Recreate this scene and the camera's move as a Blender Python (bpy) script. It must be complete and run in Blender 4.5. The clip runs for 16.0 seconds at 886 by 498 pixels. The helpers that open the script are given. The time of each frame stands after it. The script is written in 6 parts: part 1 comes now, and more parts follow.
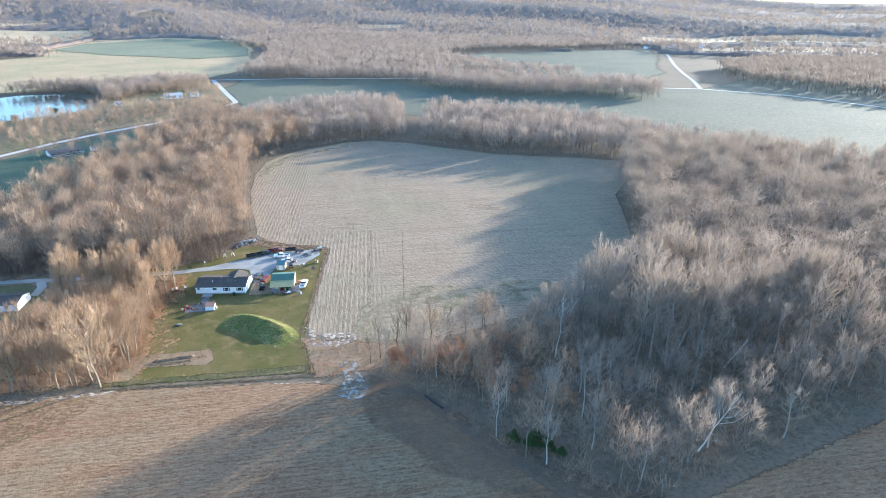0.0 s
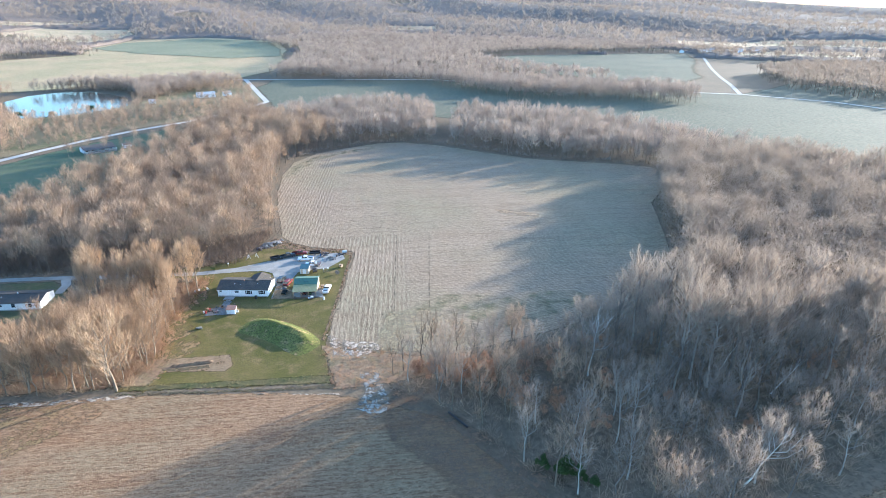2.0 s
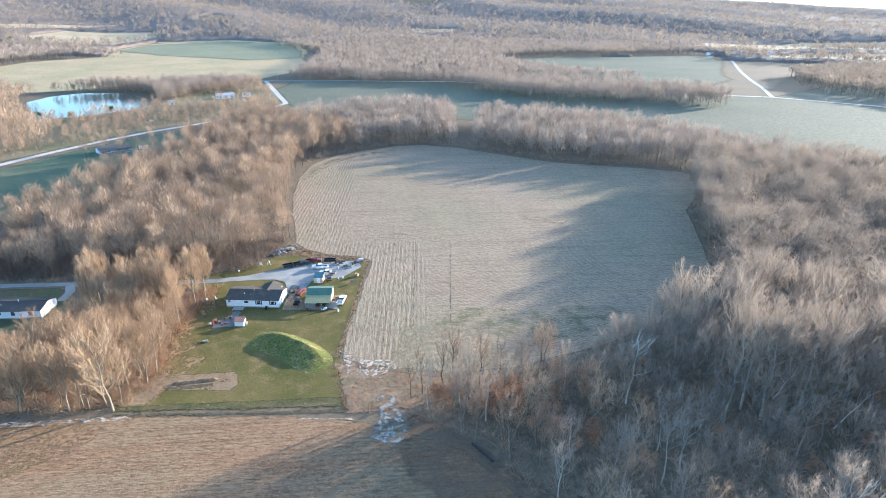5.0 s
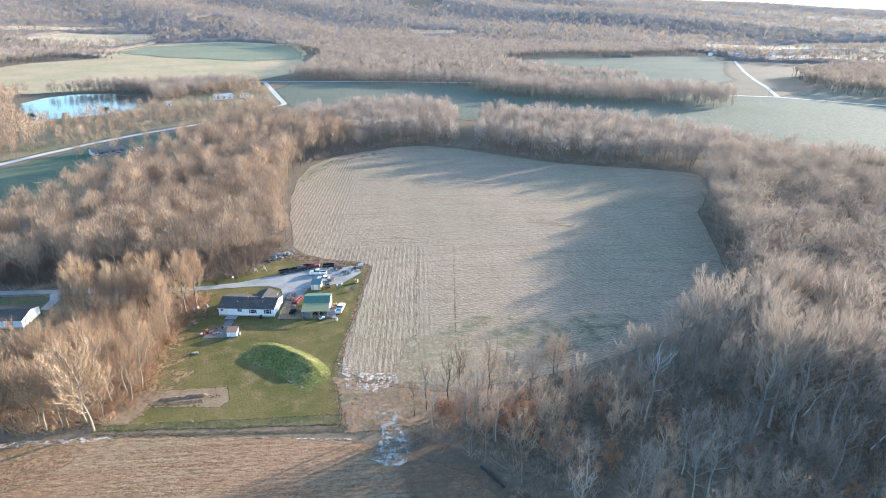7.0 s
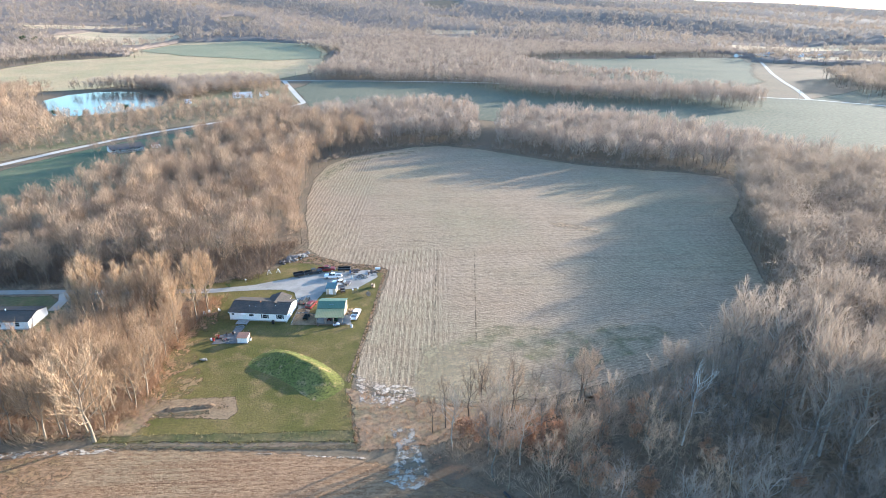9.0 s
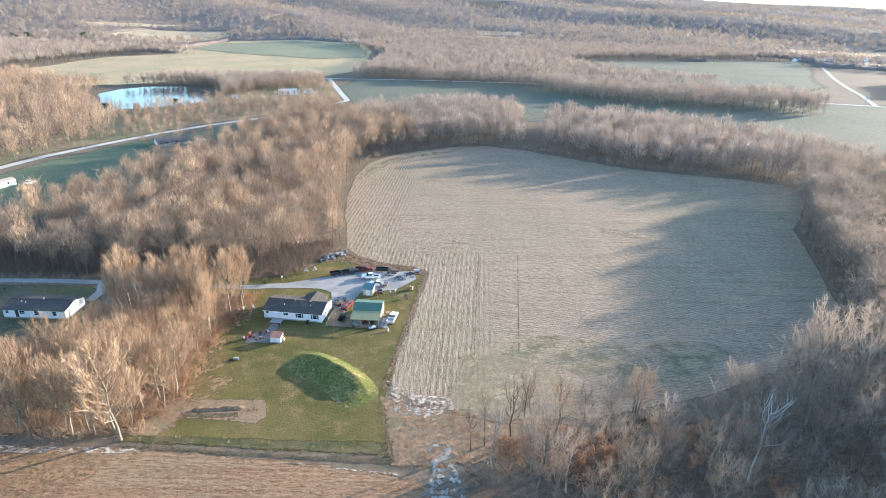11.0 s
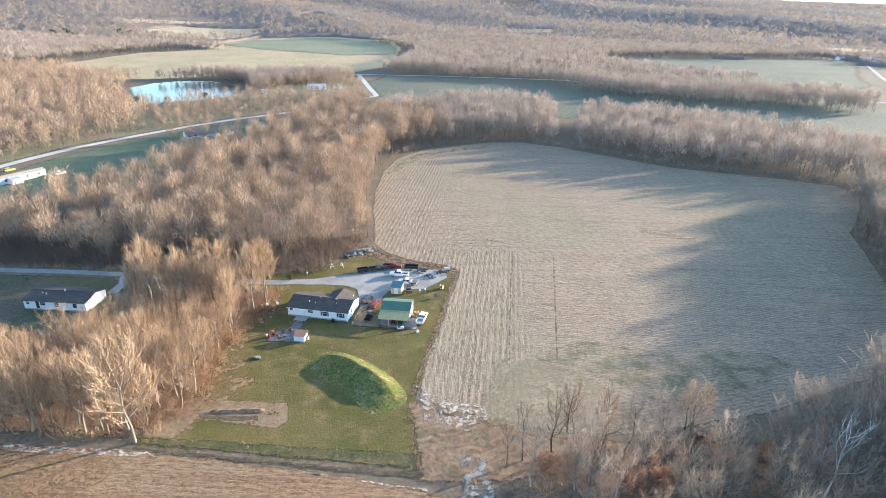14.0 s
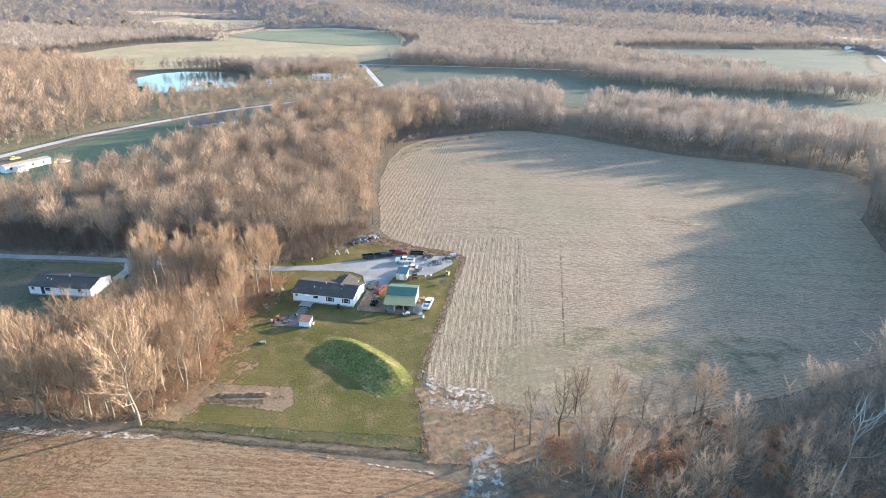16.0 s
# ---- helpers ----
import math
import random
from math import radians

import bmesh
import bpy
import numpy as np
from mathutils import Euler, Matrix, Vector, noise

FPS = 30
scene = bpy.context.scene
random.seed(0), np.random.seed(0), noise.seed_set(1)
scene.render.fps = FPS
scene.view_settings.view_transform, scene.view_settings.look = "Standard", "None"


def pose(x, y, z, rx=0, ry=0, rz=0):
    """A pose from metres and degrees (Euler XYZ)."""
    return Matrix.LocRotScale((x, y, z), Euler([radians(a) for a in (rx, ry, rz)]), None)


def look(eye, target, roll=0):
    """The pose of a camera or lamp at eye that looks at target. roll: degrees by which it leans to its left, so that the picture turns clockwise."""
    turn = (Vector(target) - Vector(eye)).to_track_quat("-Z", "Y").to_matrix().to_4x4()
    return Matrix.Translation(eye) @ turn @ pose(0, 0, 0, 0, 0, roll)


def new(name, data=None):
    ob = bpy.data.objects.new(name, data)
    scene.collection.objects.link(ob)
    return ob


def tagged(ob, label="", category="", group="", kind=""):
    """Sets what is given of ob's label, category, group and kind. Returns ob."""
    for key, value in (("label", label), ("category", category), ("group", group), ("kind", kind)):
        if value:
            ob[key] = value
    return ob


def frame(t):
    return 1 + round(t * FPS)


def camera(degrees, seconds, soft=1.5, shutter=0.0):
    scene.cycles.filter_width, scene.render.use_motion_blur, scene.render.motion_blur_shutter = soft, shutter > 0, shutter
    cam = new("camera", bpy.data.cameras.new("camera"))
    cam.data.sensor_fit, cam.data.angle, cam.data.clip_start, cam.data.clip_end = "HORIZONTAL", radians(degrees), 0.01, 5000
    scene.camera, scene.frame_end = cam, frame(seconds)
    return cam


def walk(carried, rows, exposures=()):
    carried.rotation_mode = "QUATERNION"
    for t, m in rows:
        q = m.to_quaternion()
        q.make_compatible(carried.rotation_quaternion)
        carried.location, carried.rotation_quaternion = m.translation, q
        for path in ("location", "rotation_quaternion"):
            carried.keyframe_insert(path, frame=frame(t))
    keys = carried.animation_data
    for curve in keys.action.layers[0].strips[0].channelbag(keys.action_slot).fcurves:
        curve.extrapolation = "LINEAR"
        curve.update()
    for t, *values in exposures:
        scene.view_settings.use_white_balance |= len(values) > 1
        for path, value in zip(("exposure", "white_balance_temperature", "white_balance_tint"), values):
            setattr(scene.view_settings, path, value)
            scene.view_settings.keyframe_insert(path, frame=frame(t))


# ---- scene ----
cam = camera(75.3, 16.0, soft=0.7)
PATH = [
    (0, (1.05, -31.508, 90.768), (1.387, -29.697, 89.988), 0.2),
    (0.5, (1.296, -29.69, 90.592), (1.621, -27.876, 89.813), 0.2),
    (1, (1.501, -27.887, 90.33), (1.808, -26.07, 89.553), 0.3),
    (1.5, (1.631, -26.065, 89.992), (1.914, -24.243, 89.217), 0.3),
    (2, (1.76, -24.124, 89.597), (2.007, -22.297, 88.823), 0.5),
    (2.5, (1.893, -22.128, 89.154), (2.108, -20.296, 88.382), 0.5),
    (3, (2.038, -20.078, 88.716), (2.234, -18.243, 87.946), 0.6),
    (3.5, (2.133, -17.989, 88.33), (2.32, -16.152, 87.561), 0.6),
    (4, (2.136, -15.799, 87.953), (2.32, -13.962, 87.184), 0.5),
    (6.5, (1.71, -4.194, 84.363), (1.896, -2.353, 83.604), 0.3),
    (7, (1.721, -2.004, 83.97), (1.905, -0.163, 83.21), 0.3),
    (7.5, (1.757, 0.095, 83.584), (1.938, 1.936, 82.825), 0.4),
    (8, (1.664, 2.151, 83.173), (1.834, 3.993, 82.413), 0.4),
    (10.5, (0.458, 12.397, 79.542), (0.489, 14.25, 78.789), 0.8),
    (11, (0.165, 14.194, 79.048), (0.161, 16.047, 78.293), 0.9),
    (11.5, (-0.19, 15.853, 78.512), (-0.226, 17.705, 77.756), 0.9),
    (12, (-0.537, 17.519, 77.898), (-0.588, 19.37, 77.141), 0.9),
    (12.5, (-0.932, 19.19, 77.24), (-0.993, 21.04, 76.483), 0.9),
    (13, (-1.382, 20.723, 76.581), (-1.448, 22.572, 75.823), 0.8),
    (13.5, (-1.776, 21.821, 75.894), (-1.853, 23.67, 75.135), 0.8),
    (14, (-2.111, 22.349, 75.203), (-2.202, 24.197, 74.443), 0.9),
    (14.5, (-2.292, 22.496, 74.512), (-2.393, 24.341, 73.747), 0.9),
    (15, (-2.363, 22.568, 73.864), (-2.466, 24.411, 73.093), 0.8),
    (15.5, (-2.386, 22.691, 73.298), (-2.491, 24.531, 72.521), 0.8),
    (16, (-2.406, 22.84, 72.876), (-2.513, 24.677, 72.092), 0.7),
]
walk(cam, [(t, look(eye, target, roll)) for t, eye, target, roll in PATH],
     exposures=[(0.0, 2.17, 4560, 5), (8.0, 2.16, 4770, 6), (16.0, 2.14, 4980, 7)])

# ---- world and sun ----
SUN_AZ, SUN_EL = radians(60.0), radians(10.2)
world = bpy.data.worlds.new("sky")
scene.world = world
world.use_nodes = True
wn = world.node_tree.nodes
sky = wn.new("ShaderNodeTexSky")
sky.sky_type = "NISHITA"
sky.sun_disc = False
sky.sun_elevation, sky.sun_rotation = SUN_EL, SUN_AZ
sky.air_density, sky.dust_density = 1.0, 0.8
wn["Background"].inputs["Strength"].default_value = 0.140
world.node_tree.links.new(sky.outputs["Color"], wn["Background"].inputs["Color"])
sun = new("sun", bpy.data.lights.new("sun", "SUN"))
sun.data.energy, sun.data.angle, sun.data.color = 5.0, radians(0.6), (1.0, 0.74, 0.47)
sdir = Vector((math.sin(SUN_AZ) * math.cos(SUN_EL), math.cos(SUN_AZ) * math.cos(SUN_EL), math.sin(SUN_EL)))
sun.matrix_world = look(sdir * 600, (0, 0, 0))


# ---- materials ----
class Nodes:
    """Small wrapper to build a node material."""

    def __init__(self, name, rough=0.9, metal=0.0, spec=0.3):
        self.m = bpy.data.materials.new(name)
        self.m.use_nodes = True
        self.t = self.m.node_tree
        self.b = self.t.nodes["Principled BSDF"]
        self.b.inputs["Roughness"].default_value = rough
        self.b.inputs["Metallic"].default_value = metal
        self.b.inputs["Specular IOR Level"].default_value = spec
        self.pos = self.t.nodes.new("ShaderNodeNewGeometry").outputs["Position"]

    def add(self, kind, **inputs):
        n = self.t.nodes.new(kind)
        for k, v in inputs.items():
            self.put(n.inputs[k.replace("_", " ")], v)
        return n

    def put(self, socket, v):
        if isinstance(v, bpy.types.NodeSocket):
            self.t.links.new(v, socket)
        else:
            socket.default_value = v

    def noise(self, scale, detail=4.0, rough=0.6, stretch=None, turn=0.0, at=None):
        vec = at or self.pos
        if stretch or turn:
            n = self.add("ShaderNodeMapping", Vector=vec)
            n.inputs["Rotation"].default_value = (0, 0, turn)
            n.inputs["Scale"].default_value = stretch or (1, 1, 1)
            vec = n.outputs["Vector"]
        n = self.add("ShaderNodeTexNoise", Vector=vec, Scale=scale, Detail=detail, Roughness=rough)
        return n.outputs["Fac"]

    def ramp(self, fac, a, b, lo=0.0, hi=1.0):
        n = self.add("ShaderNodeMapRange", Value=fac)
        n.interpolation_type = "SMOOTHSTEP"
        for k, v in zip(("From Min", "From Max", "To Min", "To Max"), (a, b, lo, hi)):
            n.inputs[k].default_value = v
        return n.outputs["Result"]

    def math(self, op, a, b=0.0):
        n = self.t.nodes.new("ShaderNodeMath")
        n.operation = op
        self.put(n.inputs[0], a)
        self.put(n.inputs[1], b)
        return n.outputs[0]

    def mix(self, fac, a, b):
        n = self.t.nodes.new("ShaderNodeMix")
        n.data_type = "RGBA"
        self.put(n.inputs["Factor"], fac)
        for s, v in ((n.inputs[6], a), (n.inputs[7], b)):
            self.put(s, (*v, 1) if isinstance(v, tuple) else v)
        return n.outputs[2]

    def attr(self, name):
        n = self.t.nodes.new("ShaderNodeAttribute")
        n.attribute_name = name
        return n.outputs["Fac"]

    def color(self, c):
        self.put(self.b.inputs["Base Color"], (*c, 1) if isinstance(c, tuple) else c)
        return self

    def bump(self, height, strength=0.4, dist=0.1):
        n = self.add("ShaderNodeBump", Strength=strength, Distance=dist, Height=height)
        self.put(self.b.inputs["Normal"], n.outputs["Normal"])
        return self

    def soft_edge(self, scale=0.8, amount=1.0, patchy=0.0, patch=(0.44, 0.58)):
        """Lets a laid sheet fray into the soil beneath along its rim."""
        n = self.noise(scale, 5.0, 0.7)
        f = self.math("ADD", self.attr("rim"), self.math("MULTIPLY", self.math("SUBTRACT", n, 0.5), 1.6 * amount))
        a = self.ramp(f, 0.25, 0.75)
        if patchy:
            a = self.math("MULTIPLY", a, self.ramp(self.noise(patchy, 6.0, 0.75), *patch))
        self.put(self.b.inputs["Alpha"], a)
        return self


def soil_mat(name, c1, c2, c3, big=0.03, small=1.2, rough=0.95, bump=0.5, edge=True, edge_scale=0.6, stretch=None, turn=0.0, patchy=0.0, patch=(0.44, 0.58), pits=0.5):
    k = Nodes(name, rough, spec=0.1)
    a = k.noise(big, 4.0, 0.6)
    b = k.noise(small, 6.0, 0.7, stretch, turn)
    c = k.noise(0.22, 4.0, 0.6)
    col = k.mix(k.ramp(a, 0.38, 0.62), c1, c2)
    col = k.mix(k.ramp(c, 0.45, 0.75, 0.0, 0.7), col, c3)
    dark = k.mix(pits, col, (0.03, 0.025, 0.02))
    col = k.mix(k.ramp(b, 0.30, 0.62), dark, col)
    k.color(col).bump(b, bump, 0.15)
    if edge:
        k.soft_edge(edge_scale, 1.0, patchy, patch)
    return k.m


def plain_mat(name, c1, c2=None, rough=0.6, metal=0.0, spec=0.4, scale=3.0, bump=0.0):
    k = Nodes(name, rough, metal, spec)
    c2 = c2 or tuple(v * 0.75 for v in c1)
    n = k.noise(scale, 5.0, 0.65)
    k.color(k.mix(k.ramp(n, 0.35, 0.68), c1, c2))
    if bump:
        k.bump(k.noise(scale * 6, 3.0), bump, 0.02)
    return k.m


def stripes(k, period, turn, wobble=0.0, sharp=(0.35, 0.65)):
    """Lines of a given spacing, 0..1."""
    n = k.add("ShaderNodeMapping", Vector=k.pos)
    n.inputs["Rotation"].default_value = (0, 0, turn)
    w = k.add("ShaderNodeTexWave", Vector=n.outputs["Vector"], Scale=0.31416 / period, Distortion=wobble, Detail=2.0)
    w.inputs["Detail Scale"].default_value = 0.6
    return k.ramp(w.outputs["Fac"], *sharp)


def crop_mat(name, straw, soil, green, turn, rows=1.5, depth=0.6, edge_rows=None):
    """Harvested stubble with drill rows, drifts of chaff, worn strips and a green tinge."""
    k = Nodes(name, 0.95, spec=0.08)
    big = k.noise(0.012, 3.0, 0.55)
    mid = k.noise(0.07, 5.0, 0.65, (0.35, 1.6, 1.0), turn)
    streak = k.noise(0.35, 5.0, 0.7, (0.10, 1.6, 1.0), turn)
    col = k.mix(k.ramp(big, 0.40, 0.62), straw, green)
    col = k.mix(k.ramp(mid, 0.45, 0.72, 0.0, 0.55), col, soil)
    edge = k.attr("headland")
    fine = k.mix(edge, k.noise(0.9, 6.0, 0.78, (0.5, 1.8, 1.0), turn), k.noise(0.9, 6.0, 0.78, (1.8, 0.22, 1.0), 0.06))
    col = k.mix(k.math("MULTIPLY", k.ramp(streak, 0.50, 0.66, 0.0, 0.5), k.ramp(edge, 0.0, 1.0, 1.0, 0.3)), col, tuple(v * 0.6 for v in soil))
    col = k.mix(k.ramp(streak, 0.30, 0.45, 0.4, 0.0), col, tuple(min(1.0, v * 1.2) for v in straw))
    r = k.mix(edge, stripes(k, rows, turn + math.pi / 2, 1.2), stripes(k, edge_rows or rows, 0.06, 0.25))
    worn = k.ramp(k.noise(0.09, 4.0, 0.6, (1.0, 0.15, 1.0)), 0.32, 0.68, 0.35 * depth, depth)
    worn = k.math("MULTIPLY", worn, k.ramp(edge, 0.0, 1.0, 0.7, 1.1))
    col = k.mix(k.math("MULTIPLY", k.ramp(r, 0.3, 0.9), worn), col, tuple(v * 0.45 for v in soil))
    col = k.mix(k.ramp(fine, 0.36, 0.58, 0.7, 0.0), col, tuple(v * 0.35 for v in soil))
    bits = k.noise(1.7, 4.0, 0.85)
    col = k.mix(k.ramp(bits, 0.52, 0.60, 0.0, 0.6), col, tuple(min(1.0, v * 1.35) for v in straw))
    k.color(col).bump(fine, 0.8, 0.3)
    k.soft_edge(0.5)
    return k.m


def bark_mat(name, c1, c2):
    k = Nodes(name, 0.9, spec=0.15)
    n = k.noise(1.3, 4.0, 0.7, (1, 1, 0.35))
    t = k.attr("tint")
    col = k.mix(k.ramp(n, 0.35, 0.65), c1, c2)
    k.color(k.mix(k.ramp(t, 0.55, 1.0, 0.0, 0.9), col, tuple(v * 1.35 for v in c1)))
    return k.m


def twig_mat(name, c1, c2, c3, through_light=0.28):
    """Fine twigs or leaves: thin enough that part of the light passes on between and through them."""
    k = Nodes(name, 0.85, spec=0.1)
    g = k.t.nodes.new("ShaderNodeNewGeometry").outputs["Random Per Island"]
    col = k.mix(k.attr("tint"), c1, c2)
    col = k.mix(k.ramp(g, 0.2, 1.0, 0.0, 0.6), col, c3)
    k.color(col)
    t = k.add("ShaderNodeBsdfTranslucent", Color=col)
    m = k.add("ShaderNodeMixShader", Fac=through_light)
    k.t.links.new(k.b.outputs["BSDF"], m.inputs[1])
    k.t.links.new(t.outputs["BSDF"], m.inputs[2])
    k.t.links.new(m.outputs["Shader"], k.t.nodes["Material Output"].inputs["Surface"])
    return k.m


M_GROUND = soil_mat("leaf_litter_ground", (0.19, 0.14, 0.09), (0.16, 0.125, 0.08), (0.25, 0.17, 0.105), 0.02, 0.9, edge=False)
M_FIELD = crop_mat("field_stubble", (0.345, 0.258, 0.172), (0.265, 0.185, 0.115), (0.30, 0.246, 0.152), -0.38, 0.95, 0.6, 1.55)
M_NEAR = crop_mat("near_stubble", (0.28, 0.178, 0.10), (0.25, 0.125, 0.06), (0.25, 0.19, 0.11), 0.02, 1.3, 0.45)
M_FARFIELD = crop_mat("far_stubble", (0.50, 0.38, 0.24), (0.42, 0.31, 0.19), (0.36, 0.31, 0.18), 0.2, 4.0, 0.3)
M_HAY = crop_mat("hay_meadow", (0.48, 0.355, 0.20), (0.38, 0.275, 0.15), (0.36, 0.31, 0.165), 0.3, 6.0, 0.3)
M_SHADED_PASTURE = soil_mat("shaded_green_pasture", (0.215, 0.215, 0.125), (0.25, 0.235, 0.14), (0.32, 0.27, 0.16), 0.01, 0.4)
M_BUSHY = soil_mat("rough_tan_grass", (0.24, 0.19, 0.11), (0.17, 0.16, 0.08), (0.30, 0.225, 0.14), 0.02, 0.8)
M_MEADOW = soil_mat("meadow", (0.125, 0.13, 0.088), (0.155, 0.15, 0.10), (0.21, 0.18, 0.12), 0.01, 0.4)
M_LAWN = soil_mat("lawn_grass", (0.104, 0.094, 0.023), (0.15, 0.118, 0.036), (0.25, 0.165, 0.078), 0.06, 2.4, bump=0.9, edge_scale=0.5)
M_DARKLAWN = soil_mat("green_grass", (0.105, 0.135, 0.075), (0.135, 0.15, 0.085), (0.19, 0.175, 0.105), 0.02, 1.2, edge_scale=0.3)
M_BARE = soil_mat("bare_earth", (0.28, 0.185, 0.105), (0.23, 0.155, 0.085), (0.30, 0.22, 0.13), 0.1, 1.5, edge_scale=0.7, patchy=0.22, patch=(0.30, 0.48))
M_PALE = soil_mat("pale_dry_clay", (0.52, 0.43, 0.33), (0.44, 0.34, 0.25), (0.34, 0.25, 0.17), 0.15, 1.1, edge_scale=0.35, patchy=0.55)
M_SAND = soil_mat("tan_sandy_soil", (0.46, 0.325, 0.20), (0.40, 0.285, 0.175), (0.36, 0.26, 0.165), 0.1, 1.0, edge_scale=0.3, patchy=0.3, patch=(0.30, 0.66))
M_WASH = soil_mat("washed_silt", (0.41, 0.37, 0.31), (0.33, 0.29, 0.235), (0.27, 0.225, 0.17), 0.2, 0.7, edge_scale=0.45, patchy=0.42)
# grass darkened to carry the ditch's shade and the soil ridge's shadow
M_DITCH_SHADE = soil_mat("ditch_grass_and_shade", (0.10, 0.09, 0.05), (0.14, 0.105, 0.06), (0.065, 0.055, 0.035), 0.1, 1.5, edge_scale=1.2, patchy=0.6, patch=(0.34, 0.56))
M_STRAW = soil_mat("rough_straw_grass", (0.43, 0.33, 0.20), (0.37, 0.30, 0.175), (0.31, 0.225, 0.14), 0.06, 1.3, edge_scale=0.3, patchy=0.16, patch=(0.28, 0.75))
M_LITTER = soil_mat("rusty_leaf_litter", (0.33, 0.185, 0.095), (0.27, 0.155, 0.085), (0.38, 0.235, 0.13), 0.08, 1.6, edge_scale=0.4, patchy=0.3, patch=(0.22, 0.5))
M_WOODLITTER = soil_mat("wood_leaf_litter", (0.25, 0.155, 0.09), (0.22, 0.14, 0.085), (0.29, 0.19, 0.115), 0.08, 1.4, edge_scale=0.2, patchy=0.12, patch=(0.30, 0.72))
M_SWALE = soil_mat("thin_swale_grass", (0.225, 0.22, 0.10), (0.24, 0.22, 0.11), (0.28, 0.235, 0.135), 0.05, 1.6, edge_scale=0.25, patchy=0.2, patch=(0.40, 0.80))
M_TRACK = soil_mat("pressed_soil", (0.21, 0.155, 0.10), (0.23, 0.17, 0.11), (0.26, 0.195, 0.13), 0.1, 1.5, edge_scale=1.0, patchy=0.5, patch=(0.40, 0.68))
M_YARD = soil_mat("thin_shaded_grass", (0.095, 0.10, 0.045), (0.15, 0.12, 0.075), (0.19, 0.13, 0.085), 0.05, 1.4, edge_scale=0.4)
M_ROUGH = soil_mat("rough_dark_grass", (0.085, 0.085, 0.03), (0.13, 0.105, 0.045), (0.20, 0.15, 0.075), 0.1, 1.5, bump=0.9, edge_scale=0.5)
M_LEAFY = soil_mat("leaf_strewn_grass", (0.29, 0.17, 0.09), (0.25, 0.17, 0.08), (0.20, 0.16, 0.06), 0.06, 1.2, edge_scale=0.4, patchy=0.3)
M_BROWN = soil_mat("dead_weeds", (0.27, 0.17, 0.10), (0.31, 0.21, 0.12), (0.20, 0.17, 0.08), 0.06, 1.0, edge_scale=0.5)
M_EDGEWEED = soil_mat("thin_edge_weeds", (0.22, 0.145, 0.085), (0.19, 0.13, 0.075), (0.26, 0.18, 0.11), 0.1, 1.2, edge_scale=0.8, patchy=0.5, patch=(0.32, 0.6))
M_GRAVEL = soil_mat("crushed_limestone", (0.31, 0.285, 0.25), (0.25, 0.228, 0.20), (0.36, 0.335, 0.30), 0.12, 2.2, bump=0.25, edge_scale=0.9, pits=0.16)
M_ROAD = soil_mat("pale_road", (0.48, 0.44, 0.38), (0.41, 0.375, 0.325), (0.52, 0.48, 0.42), 0.05, 1.2, bump=0.15, edge_scale=1.0, pits=0.15)
M_CONCRETE = soil_mat("weathered_concrete", (0.20, 0.185, 0.17), (0.165, 0.155, 0.145), (0.24, 0.22, 0.20), 0.3, 2.0, bump=0.2, edge_scale=0.8)
M_BARK = bark_mat("grey_bark", (0.22, 0.175, 0.125), (0.14, 0.11, 0.08))
M_GREYBARK = bark_mat("dull_grey_bark", (0.20, 0.17, 0.14), (0.13, 0.11, 0.09))
M_DARKBARK = bark_mat("dark_bark", (0.13, 0.10, 0.075), (0.085, 0.065, 0.05))
M_PALEBARK = bark_mat("pale_sycamore_bark", (0.40, 0.36, 0.31), (0.25, 0.22, 0.18))
M_TWIG = twig_mat("bare_twigs", (0.45, 0.318, 0.205), (0.20, 0.142, 0.105), (0.41, 0.305, 0.21), 0.14)
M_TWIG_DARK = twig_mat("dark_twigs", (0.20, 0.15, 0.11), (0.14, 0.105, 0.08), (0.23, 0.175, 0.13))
M_TWIG_WARM = twig_mat("golden_tan_twigs", (0.46, 0.32, 0.195), (0.27, 0.18, 0.112), (0.43, 0.315, 0.20), 0.14)
M_TWIG_GREY = twig_mat("grey_twigs", (0.33, 0.265, 0.205), (0.225, 0.178, 0.14), (0.30, 0.24, 0.185), 0.38)
M_TWIG_ASH = twig_mat("ash_brown_twigs", (0.37, 0.30, 0.235), (0.25, 0.20, 0.157), (0.34, 0.275, 0.215), 0.42)
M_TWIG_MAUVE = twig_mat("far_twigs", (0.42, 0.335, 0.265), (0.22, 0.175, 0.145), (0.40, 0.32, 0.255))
M_CANOPY = soil_mat("twig_canopy", (0.23, 0.18, 0.145), (0.19, 0.15, 0.12), (0.27, 0.21, 0.165), 0.006, 0.35, bump=1.0, edge=False)
M_RUST_WEED = twig_mat("rusty_weeds", (0.36, 0.21, 0.12), (0.28, 0.17, 0.10), (0.42, 0.29, 0.17))
M_STRAW_WEED = twig_mat("straw_weeds", (0.30, 0.24, 0.12), (0.20, 0.17, 0.07), (0.38, 0.30, 0.17))
M_RUST = twig_mat("rusty_dead_leaves", (0.38, 0.21, 0.12), (0.33, 0.19, 0.12), (0.43, 0.27, 0.16))
M_EVERGREEN = twig_mat("evergreen_needles", (0.045, 0.075, 0.035), (0.06, 0.09, 0.04), (0.035, 0.055, 0.03))
M_HOLLY = twig_mat("green_shrub_leaves", (0.07, 0.10, 0.03), (0.10, 0.12, 0.045), (0.05, 0.075, 0.025))


